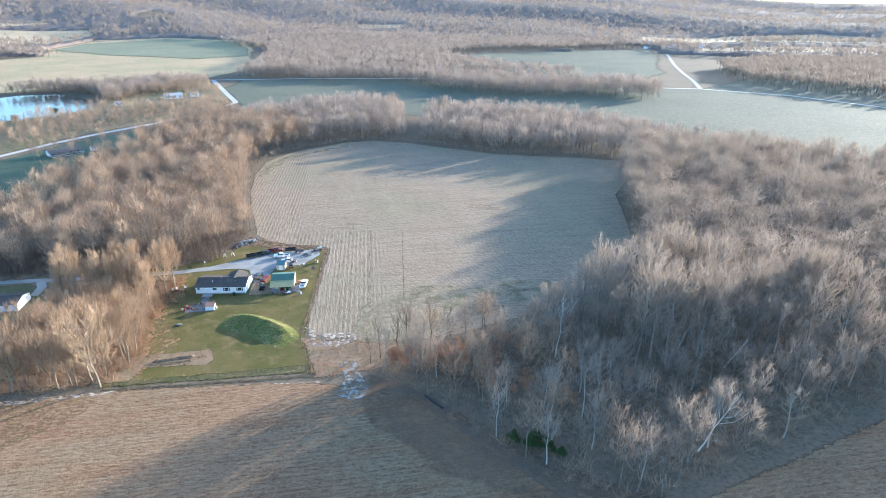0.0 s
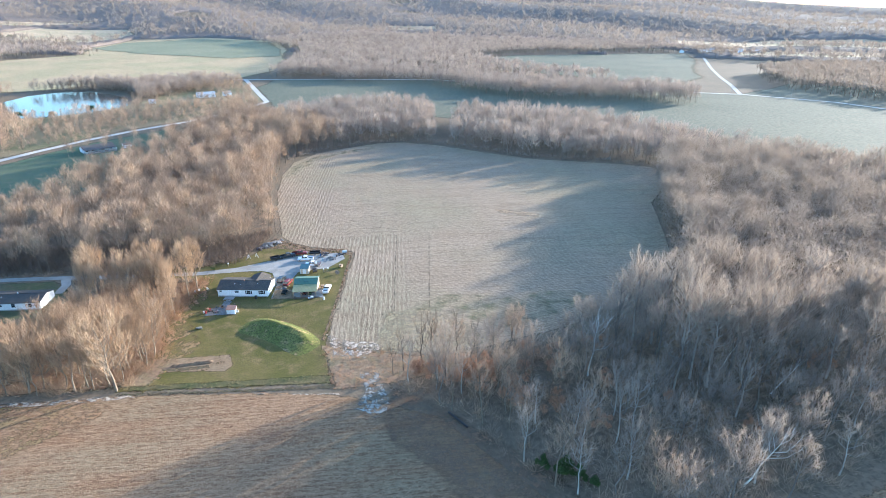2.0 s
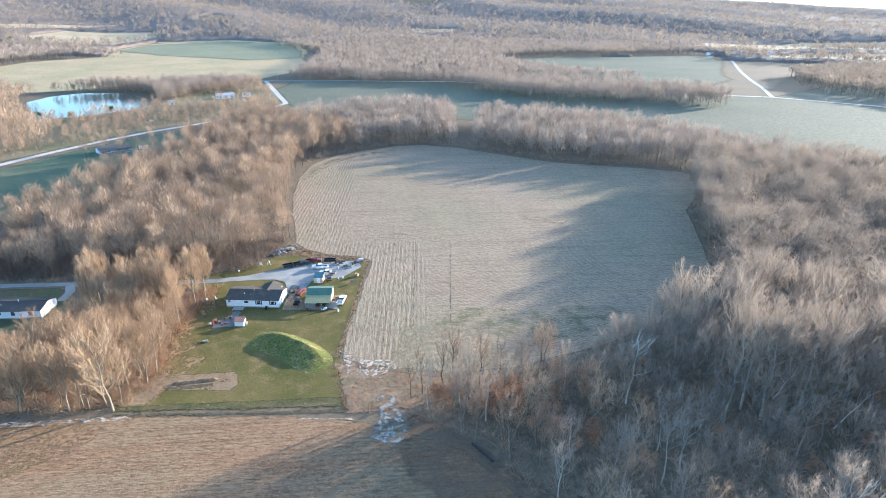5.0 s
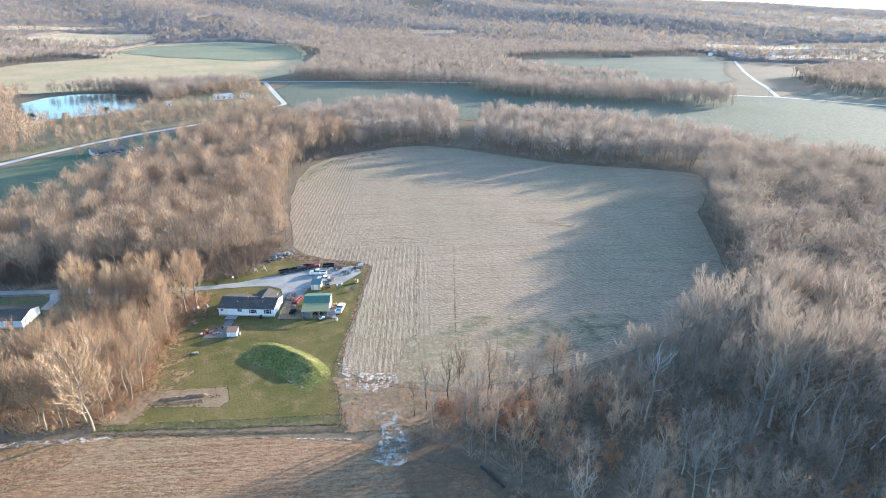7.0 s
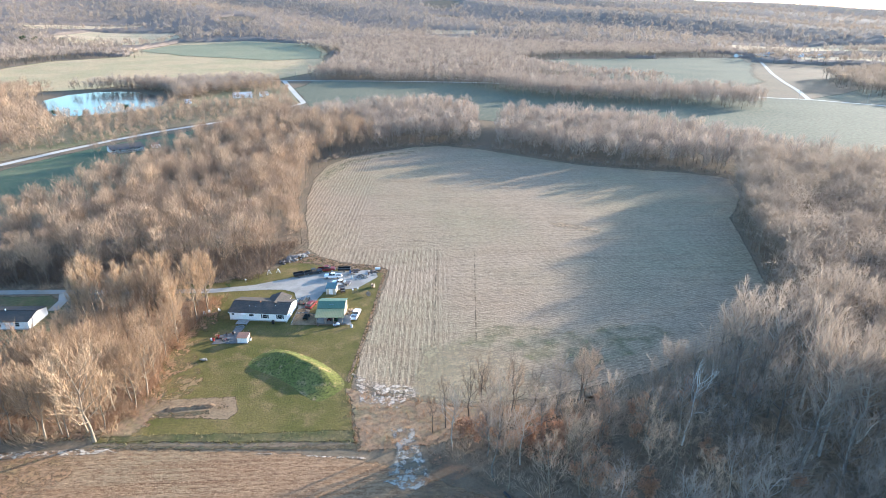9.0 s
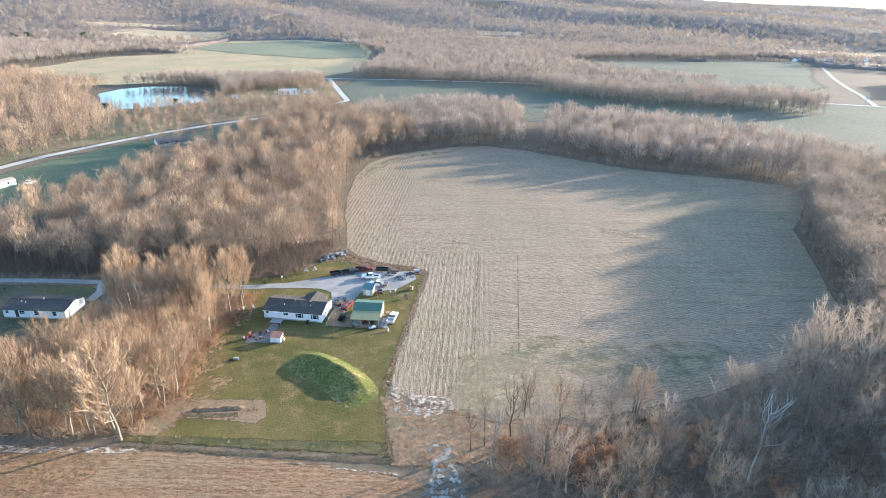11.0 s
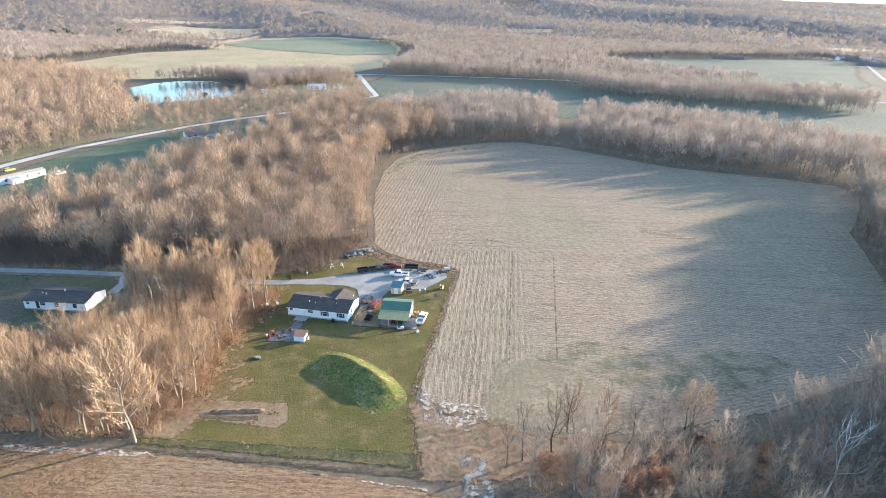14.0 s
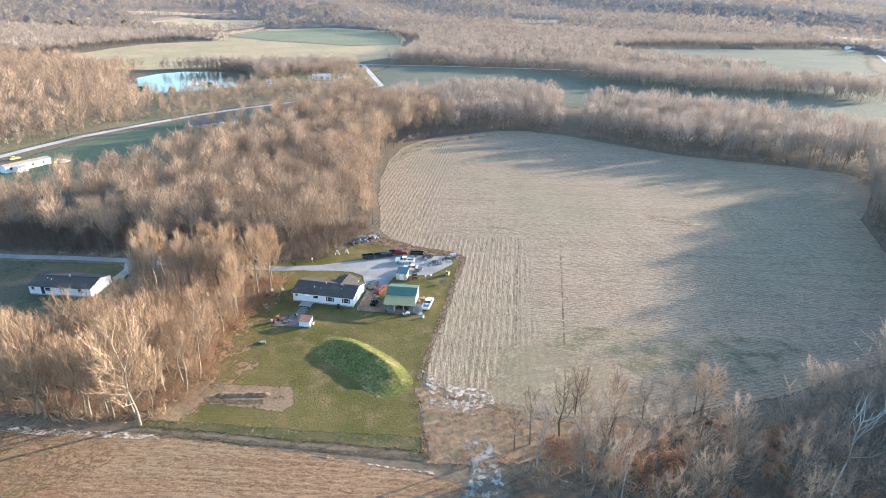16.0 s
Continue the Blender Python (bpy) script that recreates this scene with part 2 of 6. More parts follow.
# ---- mesh helpers ----
def part(name, bm, material, parent=None, label=""):
    """Links a bmesh as one mesh object, under a thing or part if given."""
    me = bpy.data.meshes.new(name)
    bm.to_mesh(me)
    bm.free()
    me.materials.append(material)
    ob = new(name, me)
    ob.parent = parent
    if label:
        ob["label"] = label
    return ob


def thing(name, m, label, category, group="", kind=""):
    ob = new(name)
    ob.matrix_basis = m
    ob.empty_display_size = 0.2
    return tagged(ob, label, category, group, kind)


def arrays_mesh(name, v, f, material, tint=None, second=None, slots=None):
    """A mesh from numpy triangles."""
    me = bpy.data.meshes.new(name)
    v, f = np.asarray(v, np.float32), np.asarray(f, np.int32)
    me.vertices.add(len(v))
    me.vertices.foreach_set("co", v.ravel())
    me.loops.add(f.size)
    me.loops.foreach_set("vertex_index", f.ravel())
    me.polygons.add(len(f))
    me.polygons.foreach_set("loop_start", np.arange(0, f.size, 3, dtype=np.int32))
    me.update(calc_edges=True)
    if tint is not None:
        me.attributes.new("tint", "FLOAT", "POINT").data.foreach_set("value", np.asarray(tint, np.float32))
    me.materials.append(material)
    if second:
        me.materials.append(second)
        me.polygons.foreach_set("material_index", np.asarray(slots, np.int32))
    return me


def box(bm, x0, y0, z0, x1, y1, z1, bevel=0.0):
    vs = [bm.verts.new((x, y, z)) for x in (x0, x1) for y in (y0, y1) for z in (z0, z1)]
    made = [bm.faces.new([vs[i] for i in q]) for q in ((0, 1, 3, 2), (4, 6, 7, 5), (0, 4, 5, 1), (2, 3, 7, 6), (0, 2, 6, 4), (1, 5, 7, 3))]
    if bevel:
        edges = list({e for fc in made for e in fc.edges})
        bmesh.ops.bevel(bm, geom=edges, offset=bevel, segments=2, affect="EDGES")
    return bm


def boxed(name, dims, material, parent=None, label="", bevel=0.0):
    bm = bmesh.new()
    box(bm, *dims, bevel)
    return part(name, bm, material, parent, label)


def rod(bm, a, b, r0, r1=None, sides=8):
    """A tapered round bar from a to b."""
    a, b = Vector(a), Vector(b)
    r1 = r0 if r1 is None else r1
    q = (b - a).to_track_quat("Z", "Y")
    rings = []
    for c, r in ((a, r0), (b, r1)):
        rings.append([bm.verts.new(c + q @ Vector((r * math.cos(2 * math.pi * i / sides), r * math.sin(2 * math.pi * i / sides), 0))) for i in range(sides)])
    for i in range(sides):
        j = (i + 1) % sides
        bm.faces.new((rings[0][i], rings[0][j], rings[1][j], rings[1][i]))
    bm.faces.new(rings[0][::-1])
    bm.faces.new(rings[1])
    return bm


def smooth(a, b, x):
    t = min(max((x - a) / (b - a), 0.0), 1.0)
    return t * t * (3 - 2 * t)


def land(x, y):
    """Height of the land: level round the farm, wooded hills far off."""
    r = math.hypot(x, y)
    if r < 1200:
        return 0.0
    crest = 190 - 80 * smooth(0.3, 0.7, x / r)
    s = smooth(1400, 4600, r)
    roll = math.sin(x / 310 + 1) * math.sin(y / 270 + 2) + 0.6 * math.sin(x / 140 + y / 190)
    return crest * s + 13 * smooth(1300, 2300, r) * roll


def inside(poly, x, y):
    hit = False
    j = len(poly) - 1
    for i in range(len(poly)):
        (xi, yi), (xj, yj) = poly[i], poly[j]
        if (yi > y) != (yj > y) and x < (xj - xi) * (y - yi) / (yj - yi) + xi:
            hit = not hit
        j = i
    return hit


def resample(poly, step, wobble, seed, closed=True):
    out = []
    n = len(poly)
    for i in range(n if closed else n - 1):
        a, b = Vector(poly[i]), Vector(poly[(i + 1) % n])
        k = max(1, int((b - a).length / step))
        for s in range(k):
            p = a.lerp(b, s / k)
            d = noise.noise_vector(Vector((p.x / (step * 3), p.y / (step * 3), seed))) * wobble
            out.append((p.x + d.x, p.y + d.y))
    if not closed:
        out.append(tuple(poly[-1]))
    return out


def sheet(name, poly, z, material, rim=1.5, step=4.0, wobble=0.6, label="", category="", head=None, drape=0.0, kind="structure"):
    """A laid area of ground with a fraying rim, on the land."""
    from_rim = resample(poly, step, wobble, len(poly) + z * 50)
    area = sum(a[0] * b[1] - b[0] * a[1] for a, b in zip(from_rim, from_rim[1:] + from_rim[:1]))
    if area < 0:
        from_rim.reverse()
    n = len(from_rim)
    inner = []
    for i in range(n):
        p, q = Vector(from_rim[i - 1]), Vector(from_rim[(i + 1) % n])
        d = (q - p).normalized()
        inner.append((from_rim[i][0] - d.y * rim, from_rim[i][1] + d.x * rim))
    bm = bmesh.new()
    lay = bm.verts.layers.float.new("rim")
    lay2 = bm.verts.layers.float.new("headland")
    o = [bm.verts.new((x, y, 0)) for x, y in from_rim]
    i_ = [bm.verts.new((x, y, 0)) for x, y in inner]
    for v in i_:
        v[lay] = 1.0
    for k in range(n):
        bm.faces.new((o[k], o[(k + 1) % n], i_[(k + 1) % n], i_[k]))
    from mathutils.geometry import tessellate_polygon
    for t in tessellate_polygon([[Vector((x, y, 0)) for x, y in inner]]):
        try:
            bm.faces.new([i_[k] for k in t])
        except ValueError:
            pass
    if drape or head:
        for _ in range(5):
            long = [e for e in bm.edges if e.calc_length() > (drape or 9.0)]
            if not long:
                break
            bmesh.ops.subdivide_edges(bm, edges=long, cuts=1)
            bmesh.ops.triangulate(bm, faces=[f for f in bm.faces if len(f.verts) > 3])
    for v in bm.verts:
        if head:
            v[lay2] = head(v.co.x, v.co.y)
        v.co.z = z + land(v.co.x, v.co.y)
    bmesh.ops.recalc_face_normals(bm, faces=bm.faces)
    if bm.faces[0].normal.z < 0:
        bmesh.ops.reverse_faces(bm, faces=bm.faces)
    return tagged(part(name, bm, material), label, category, kind=kind)


def strip(name, line, width, z, material, label, category, rim=0.5, step=5.0, wobble=0.3, drape=0.0):
    """A road or track along a line."""
    pts = resample(line, step, 0.0, 0, closed=False)
    left, right = [], []
    for i, p in enumerate(pts):
        a, b = Vector(pts[max(i - 1, 0)]), Vector(pts[min(i + 1, len(pts) - 1)])
        d = (b - a).normalized()
        left.append((p[0] - d.y * width / 2, p[1] + d.x * width / 2))
        right.append((p[0] + d.y * width / 2, p[1] - d.x * width / 2))
    return sheet(name, right + left[::-1], z, material, rim, step, wobble, label, category, drape=drape)


# ---- the land ----
bm = bmesh.new()
xs = [-4800 + 80 * i for i in range(121)]
ys = [-1600 + 80 * i for i in range(82)]
grid = [[bm.verts.new((x, y, land(x, y))) for x in xs] for y in ys]
for j in range(len(ys) - 1):
    for i in range(len(xs) - 1):
        bm.faces.new((grid[j][i], grid[j][i + 1], grid[j + 1][i + 1], grid[j + 1][i]))
tagged(part("ground", bm, M_GROUND), "brown leaf-littered soil rolling away to wooded hills", "ground", kind="structure")

FIELD = [(-12.4, 122), (-11.7, 136), (-9, 158.7), (-6, 187), (-11, 191), (-22.4, 193.8), (-31, 200.5), (-36, 208), (-43, 243), (-47, 276), (-48, 304), (-45, 335),
         (-32, 360), (-15, 372), (10, 387), (28, 388), (51, 378), (79, 354), (105, 333), (131, 323), (155, 315), (176, 303), (180, 290), (165, 265), (144, 235),
         (131, 200), (119, 166), (100, 141), (62, 122), (34, 113), (15, 112), (-3, 117)]


def headland(x, y):
    """1 along the west side of the field, where the rows follow its edge."""
    return 1 - smooth(18, 26, x + 9 - 0.02 * (y - 150)) if y < 205 else 1 - smooth(-22, -12, x)


sheet("crop_field", FIELD, 0.03, M_FIELD, 2.0, 5.0, 0.8, "wide harvested field of pale stubble with curved drill rows", "field", head=headland)
TAN_PATCH = [(3.5, 139), (14, 141), (25, 136), (33, 127), (36, 119), (35, 114), (24, 111), (4, 112), (-1, 118)]
NEAR_FIELD = [(-420, 104), (-88, 103.5), (-62, 103.5), (-26, 100.2), (-8, 97.6), (3, 93), (17, 86), (24, 75), (31, 65), (43, 48), (58, 42), (72, 46), (97, 52),
              (130, 60), (200, 76), (420, 110), (420, -160), (-420, -160)]
sheet("stubble_field", NEAR_FIELD, 0.03, M_NEAR, 2.0, 6.0, 0.6, "brown stubble field with fine straight rows", "field")
LAWN = [(-64, 103.8), (-40, 102.6), (-9.5, 100.8), (-11.7, 123), (-11, 136), (-8.3, 158), (-5.6, 186), (-11, 190.5), (-22, 193), (-31, 200), (-38, 203), (-45, 190),
        (-62, 180.5), (-80, 179.5), (-80, 170.5), (-62, 170), (-60, 160), (-62, 138), (-60, 122), (-64, 112)]
sheet("lawn", LAWN, 0.06, M_LAWN, 1.6, 3.0, 0.7, "mown green yard grass lit by low sun", "lawn")
sheet("weed_strip", [(-38, 207), (-31, 201), (-22, 194.5), (-10, 191.6), (-5.4, 187.6), (-8.5, 158), (-11.5, 136), (-12.6, 122), (-14, 123), (-12.2, 137), (-9.7, 158), (-7, 185),
                     (-12, 187), (-24, 189), (-33, 194), (-44, 196)], 0.09, M_EDGEWEED, 0.3, 3.0, 0.25, "strip of brown dead weeds along the field", "weeds")
sheet("dead_grass", [(-66, 118), (-55, 122), (-53, 113), (-56, 104.6), (-76, 104.5), (-80, 112)], 0.085, M_BROWN, 3.0, 3.0, 1.0, "patch of dry brown grass under the trees", "grass")
sheet("dead_grass", [(-14, 121), (-3, 117.5), (12, 112.5), (36, 112.5), (46, 116), (40, 108), (20, 103), (5, 99), (-9, 98.5), (-12, 108)], 0.085, M_BROWN, 2.0, 3.0, 1.0,
      "brown weedy ground at a field corner", "grass")
sheet("garden_plot", [(-56, 118.4), (-38.5, 119), (-36, 113), (-38, 110), (-53, 111), (-57, 114)], 0.1, M_BARE, 1.3, 2.5, 0.6, "bare tilled garden plot in the lawn", "garden")
sheet("rough_grass", [(-61, 106.8), (-40, 106.4), (-9.8, 106), (-9.3, 101.0), (-26, 102), (-44, 103), (-61, 104)], 0.09, M_ROUGH, 1.3, 2.0, 0.5, "strip of rough dark grass along the ditch", "grass")
sheet("dead_grass", [(-64, 112), (-59, 122), (-61.5, 138), (-59, 158), (-60.5, 170), (-55, 169), (-52.5, 157), (-54, 140), (-47, 126), (-49, 119), (-54, 108)], 0.075, M_LEAFY, 1.9, 3.0, 0.8, "brown leaf-strewn grass beside the grove", "grass")
# laid flat: the ditch's shade is in the sheet's dark colour
sheet("ditch", [(-63, 103.9), (-44, 102.7), (-26, 101.5), (-9, 101.3), (-9, 99.2), (-26, 100.0), (-44, 101.2), (-63, 102.5)], 0.12, M_DITCH_SHADE, 0.7, 1.2, 0.45,
      "grassy ditch between the yard and the field, shade in its dark colour", "ditch")
sheet("bare_patch", [(-13, 127), (-10.5, 114.5), (-1, 111.5), (4.5, 117), (2, 121), (-6, 122.5)], 0.11, M_PALE, 1.4, 2.0, 0.6, "pale dry clay patch at the field corner", "bare soil")
sheet("dry_grass", TAN_PATCH, 0.07, M_STRAW, 4.5, 3.0, 1.2, "rough straw-coloured grass at the field corner", "grass")
sheet("silt_wash", [(-3, 106), (2.5, 106), (4, 99), (5, 90), (1, 86), (-4, 90), (-2, 97)], 0.12, M_WASH, 1.2, 2.0, 0.6, "pale washed silt across the muddy crossing", "mud")
sheet("bare_patch", [(-90, 103), (-60, 103), (-57, 101), (-75, 100.6), (-92, 101)], 0.1, M_PALE, 0.5, 2.0, 0.25, "dry pale soil along the field edge", "bare soil")
sheet("bare_patch", [(-30, 99.6), (-8, 97.4), (-6, 96.2), (-20, 98)], 0.1, M_PALE, 0.3, 2.0, 0.2, "dry pale soil along the field edge", "bare soil")
sheet("bare_patch", [(61, 233), (68, 233), (76, 229), (82, 223), (79, 219), (72, 222), (63, 228)], 0.09, M_SAND, 1.2, 2.0, 1.0, "sandy bare patch in the stubble", "bare soil")
sheet("grass_yard", [(-160, 173), (-109, 174), (-103, 170), (-97, 160), (-90, 150), (-112, 131), (-160, 120)], 0.06, M_YARD, 1.5, 4.0, 0.8, "dark shaded grass yard around a house", "lawn")
sheet("leaf_litter", [(-66, 105), (-60, 112), (-57.5, 122), (-60, 138), (-58, 152), (-57, 168), (-72, 170), (-90, 168), (-94, 152), (-96, 140), (-116, 126), (-160, 116), (-176, 104.5)], 0.095, M_LITTER, 2.5, 3.0, 1.2,
      "rusty leaf litter beneath the grove", "leaf litter")
sheet("leaf_litter", [(5, 98), (16, 91), (25, 82), (34, 72), (43, 60), (52, 52), (62, 47), (58, 40), (48, 39), (36, 46), (26, 53), (17, 60), (10, 68), (5, 76), (1, 87)], 0.07, M_WOODLITTER, 3.5, 4.0, 2.5,
      "dark brown leaves drifted along the wood's edge", "leaf litter")
sheet("leaf_litter", [(-120, 102), (-86, 102.5), (-66, 101.5), (-60, 98), (-66, 90), (-80, 80), (-110, 74), (-140, 80)], 0.075, M_LEAFY, 2.2, 2.5, 1.5, "rusty leaves blown over the stubble", "leaf litter")
sheet("green_swale", [(13, 140), (18, 145), (26, 148), (36, 147), (46, 144), (58, 147), (72, 146), (76, 140), (66, 133), (52, 127), (40, 123), (32, 128), (24, 136), (16, 137)], 0.075, M_SWALE, 1.6, 2.5, 1.2, "thin green grass in a shallow swale of the field", "grass")
sheet("green_swale", [(-46, 302), (-44, 325), (-33, 349), (-14, 364), (6, 374), (10, 369), (-12, 356), (-28, 341), (-36, 320), (-40, 302)], 0.075, M_SWALE, 1.6, 3.0, 1.2, "thin green grass at the head of the field", "grass")
for line in ([(12.6, 205), (12.0, 196), (9.9, 165), (7.9, 133.5)], [(26.6, 204), (25.2, 192), (22.4, 166), (19.6, 139.5)], [(-3.9, 219.7), (5, 215), (13.4, 211)], [(64, 231), (72, 227.5), (80, 223)]):
    strip("wheel_track", line, 0.55, 0.065, M_TRACK, "dark tractor track pressed into the stubble", "wheel track", rim=0.15, step=3.0, wobble=0.2)
strip("driveway", [(-260, 178), (-146, 175.8), (-127, 176.3), (-108, 175.9), (-96, 175), (-60, 174.2), (-48, 176), (-36, 179)], 3.6, 0.1, M_GRAVEL, "pale gravel driveway between woods and yards", "driveway")
sheet("gravel_yard", [(-58, 176.0), (-48, 178.0), (-37, 183), (-28, 187), (-9.5, 188), (-8.5, 182), (-14.5, 173.5), (-20, 172.5), (-25, 171), (-27, 164), (-27.5, 158), (-23, 156), (-15.5, 156.5), (-14.5, 150), (-26, 150.4), (-32.2, 151.2), (-31.8, 161), (-34.6, 171.5), (-38, 173.6), (-44, 173.9), (-58, 172.6)], 0.13, M_GRAVEL, 0.4, 2.0, 0.3, "gravel parking yard beside the house", "gravel yard")
sheet("bare_patch", [(-32.2, 150.8), (-31.6, 160), (-29.5, 161.5), (-27.2, 158), (-24.6, 156.2), (-24.4, 151.6), (-16.6, 151.2), (-15.2, 150.2), (-22, 149.8), (-28, 150.2)], 0.16, M_BARE, 0.7, 1.6, 0.4, "worn brown dirt over gravel before the barn", "bare soil")
strip("driveway", [(-106, 175), (-103.5, 170), (-103.2, 163)], 3.4, 0.105, M_GRAVEL, "short gravel drive to a house", "driveway")
ROAD = [(-330, 170), (-262, 248), (-241, 291.4), (-238, 311.5), (-231, 341), (-216, 377), (-198, 414), (-177, 447), (-146, 484), (-118, 535), (-97, 590), (-126, 692), (-153, 789)]
strip("road", ROAD, 6.0, 0.1, M_ROAD, "pale narrow country road between lawns and woods", "road", step=8.0)
strip("road", [(-250, 800), (-153, 791), (-38, 788), (102, 771), (240, 700), (360, 636), (433, 608), (500, 541), (532, 457), (560, 380), (640, 200)], 6.5, 0.14, M_ROAD,
      "pale straight country road across fields", "road", step=12.0)
strip("farm_lane", [(433, 608), (474, 690), (512, 775), (572, 900), (656, 1060), (708, 1160), (762, 1250)], 5.5, 0.2, M_ROAD, "pale winding lane to a distant farm", "lane", step=12.0)
sheet("grass_yard", [(-236, 255), (-229, 280), (-229, 305), (-222, 335), (-208, 372), (-190, 408), (-170, 432), (-140, 470), (-120, 420), (-135, 330), (-150, 255), (-170, 225)], 0.06,
      M_DARKLAWN, 3.0, 6.0, 1.0, "green sloping lawn beside the road", "lawn")
sheet("meadow", [(-60, 480), (20, 520), (84, 470), (124, 450), (172, 430), (197, 400), (225, 355), (262, 312), (330, 235), (420, 140), (700, 100), (760, 600), (560, 700), (433, 612), (330, 660), (230, 715),
                 (100, 775), (-118, 792), (-130, 700), (-101, 600), (-84, 530)], 0.05, M_MEADOW, 8, 15, 3, "wide pale pasture between the woods and a road", "meadow", drape=60)
HAY = [[(-650, 745), (-600, 797), (-610, 947), (-616, 1100), (-560, 1190), (-541, 1225), (-613, 1421), (-633, 1771), (-437, 1781), (-203, 1621), (-154, 1332), (-131, 1048), (-125, 900), (-163, 800), (-300, 740), (-370, 672), (-427, 668), (-520, 720)],
       [(-978, 1781), (-952, 1953), (-714, 2002), (-660, 1898), (-670, 1580), (-793, 1589), (-903, 1640)]]
sheet("meadow", HAY[0], 0.5, M_HAY, 16, 30, 9, "wide straw and green hay field beyond a pond", "meadow", drape=60)
# greener end of the hay field, its shade painted in as a darker sheet
sheet("meadow", [(-590, 1394), (-610, 1650), (-437, 1740), (-225, 1590), (-170, 1330), (-150, 1180), (-235, 1125), (-431, 1230)], 1.0, M_SHADED_PASTURE, 12, 22, 9, "green part of the hay field with its shade in the colour", "meadow", drape=60)
sheet("meadow", HAY[1], 1.2, M_FARFIELD, 16, 40, 10, "distant sunlit straw field", "meadow", drape=60)
sheet("meadow", [(-240, 560), (-215, 545), (-130, 530), (-108, 560), (-98, 590), (-118, 690), (-152, 780), (-260, 770), (-300, 700), (-240, 680), (-215, 620)], 0.06, M_BUSHY, 6, 8, 3, "rough olive grass round roadside homes", "grass")
sheet("meadow", [(-330, 172), (-268, 245), (-245, 292), (-242, 312), (-235, 342), (-220, 378), (-202, 416), (-181, 450), (-150, 488), (-124, 536), (-240, 560), (-300, 500), (-260, 430), (-300, 250)], 0.055, M_BUSHY, 5, 8, 3, "rough tan grass between road and woods", "grass")
sheet("meadow", [(195, 1110), (317, 1200), (526, 1240), (740, 1260), (690, 1150), (560, 905), (500, 780), (400, 690), (330, 740), (250, 860)], 0.5, M_MEADOW, 22, 30, 18,
      "green rise of pasture below a farm", "meadow", drape=60)
FAR_OPEN = [[(779, 1143), (853, 1268), (1078, 1239), (1238, 1149), (1101, 1014), (951, 1084)],
            [(884, 1649), (1285, 1738), (1484, 1613), (1546, 1453), (1375, 1283), (1268, 1466), (930, 1351), (799, 1453)],
            [(89, 2282), (267, 2184), (263, 2039), (110, 2092)], [(86, 1852), (185, 1941), (233, 1835), (117, 1697)],
            [(-1163, 1957), (-886, 2276), (-835, 2141), (-1087, 1872)]]
for poly in FAR_OPEN:
    sheet("meadow", poly, 1.6, M_FARFIELD, 14, 25, 8, "distant pale field among wooded hills", "meadow", drape=60)


# ---- trees ----
def blades(base, tip, width, rng):
    """Thin pointed twigs, one triangle each."""
    base, tip = np.asarray(base, float), np.asarray(tip, float)
    d = tip - base
    d /= np.linalg.norm(d, axis=1, keepdims=True) + 1e-9
    p = np.cross(d, rng.normal(size=d.shape))
    p /= np.linalg.norm(p, axis=1, keepdims=True) + 1e-9
    w = np.asarray(width, float).reshape(-1, 1) * 0.5
    v = np.stack([base - p * w, base + p * w, tip], 1).reshape(-1, 3)
    return v, np.arange(len(v)).reshape(-1, 3)


def tube(pts, radii, sides):
    pts = np.asarray(pts, float)
    rings = []
    for i, (p, r) in enumerate(zip(pts, radii)):
        d = pts[min(i + 1, len(pts) - 1)] - pts[max(i - 1, 0)]
        d /= np.linalg.norm(d)
        a = np.cross(d, (0.3, 1, 0.1) if abs(d[1]) < 0.9 else (1, 0, 0))
        a /= np.linalg.norm(a)
        b = np.cross(d, a)
        ang = np.arange(sides) * 2 * math.pi / sides
        rings.append(p + r * (np.cos(ang)[:, None] * a + np.sin(ang)[:, None] * b))
    v = np.concatenate(rings)
    f = []
    for k in range(len(pts) - 1):
        for i in range(sides):
            j = (i + 1) % sides
            o = k * sides
            f += [(o + i, o + j, o + sides + j), (o + i, o + sides + j, o + sides + i)]
    return v, np.array(f)


def join(pieces):
    vs, fs, o = [], [], 0
    for v, f in pieces:
        vs.append(v)
        fs.append(f + o)
        o += len(v)
    return np.concatenate(vs), np.concatenate(fs)


def unit(v):
    return v / (np.linalg.norm(v) + 1e-9)


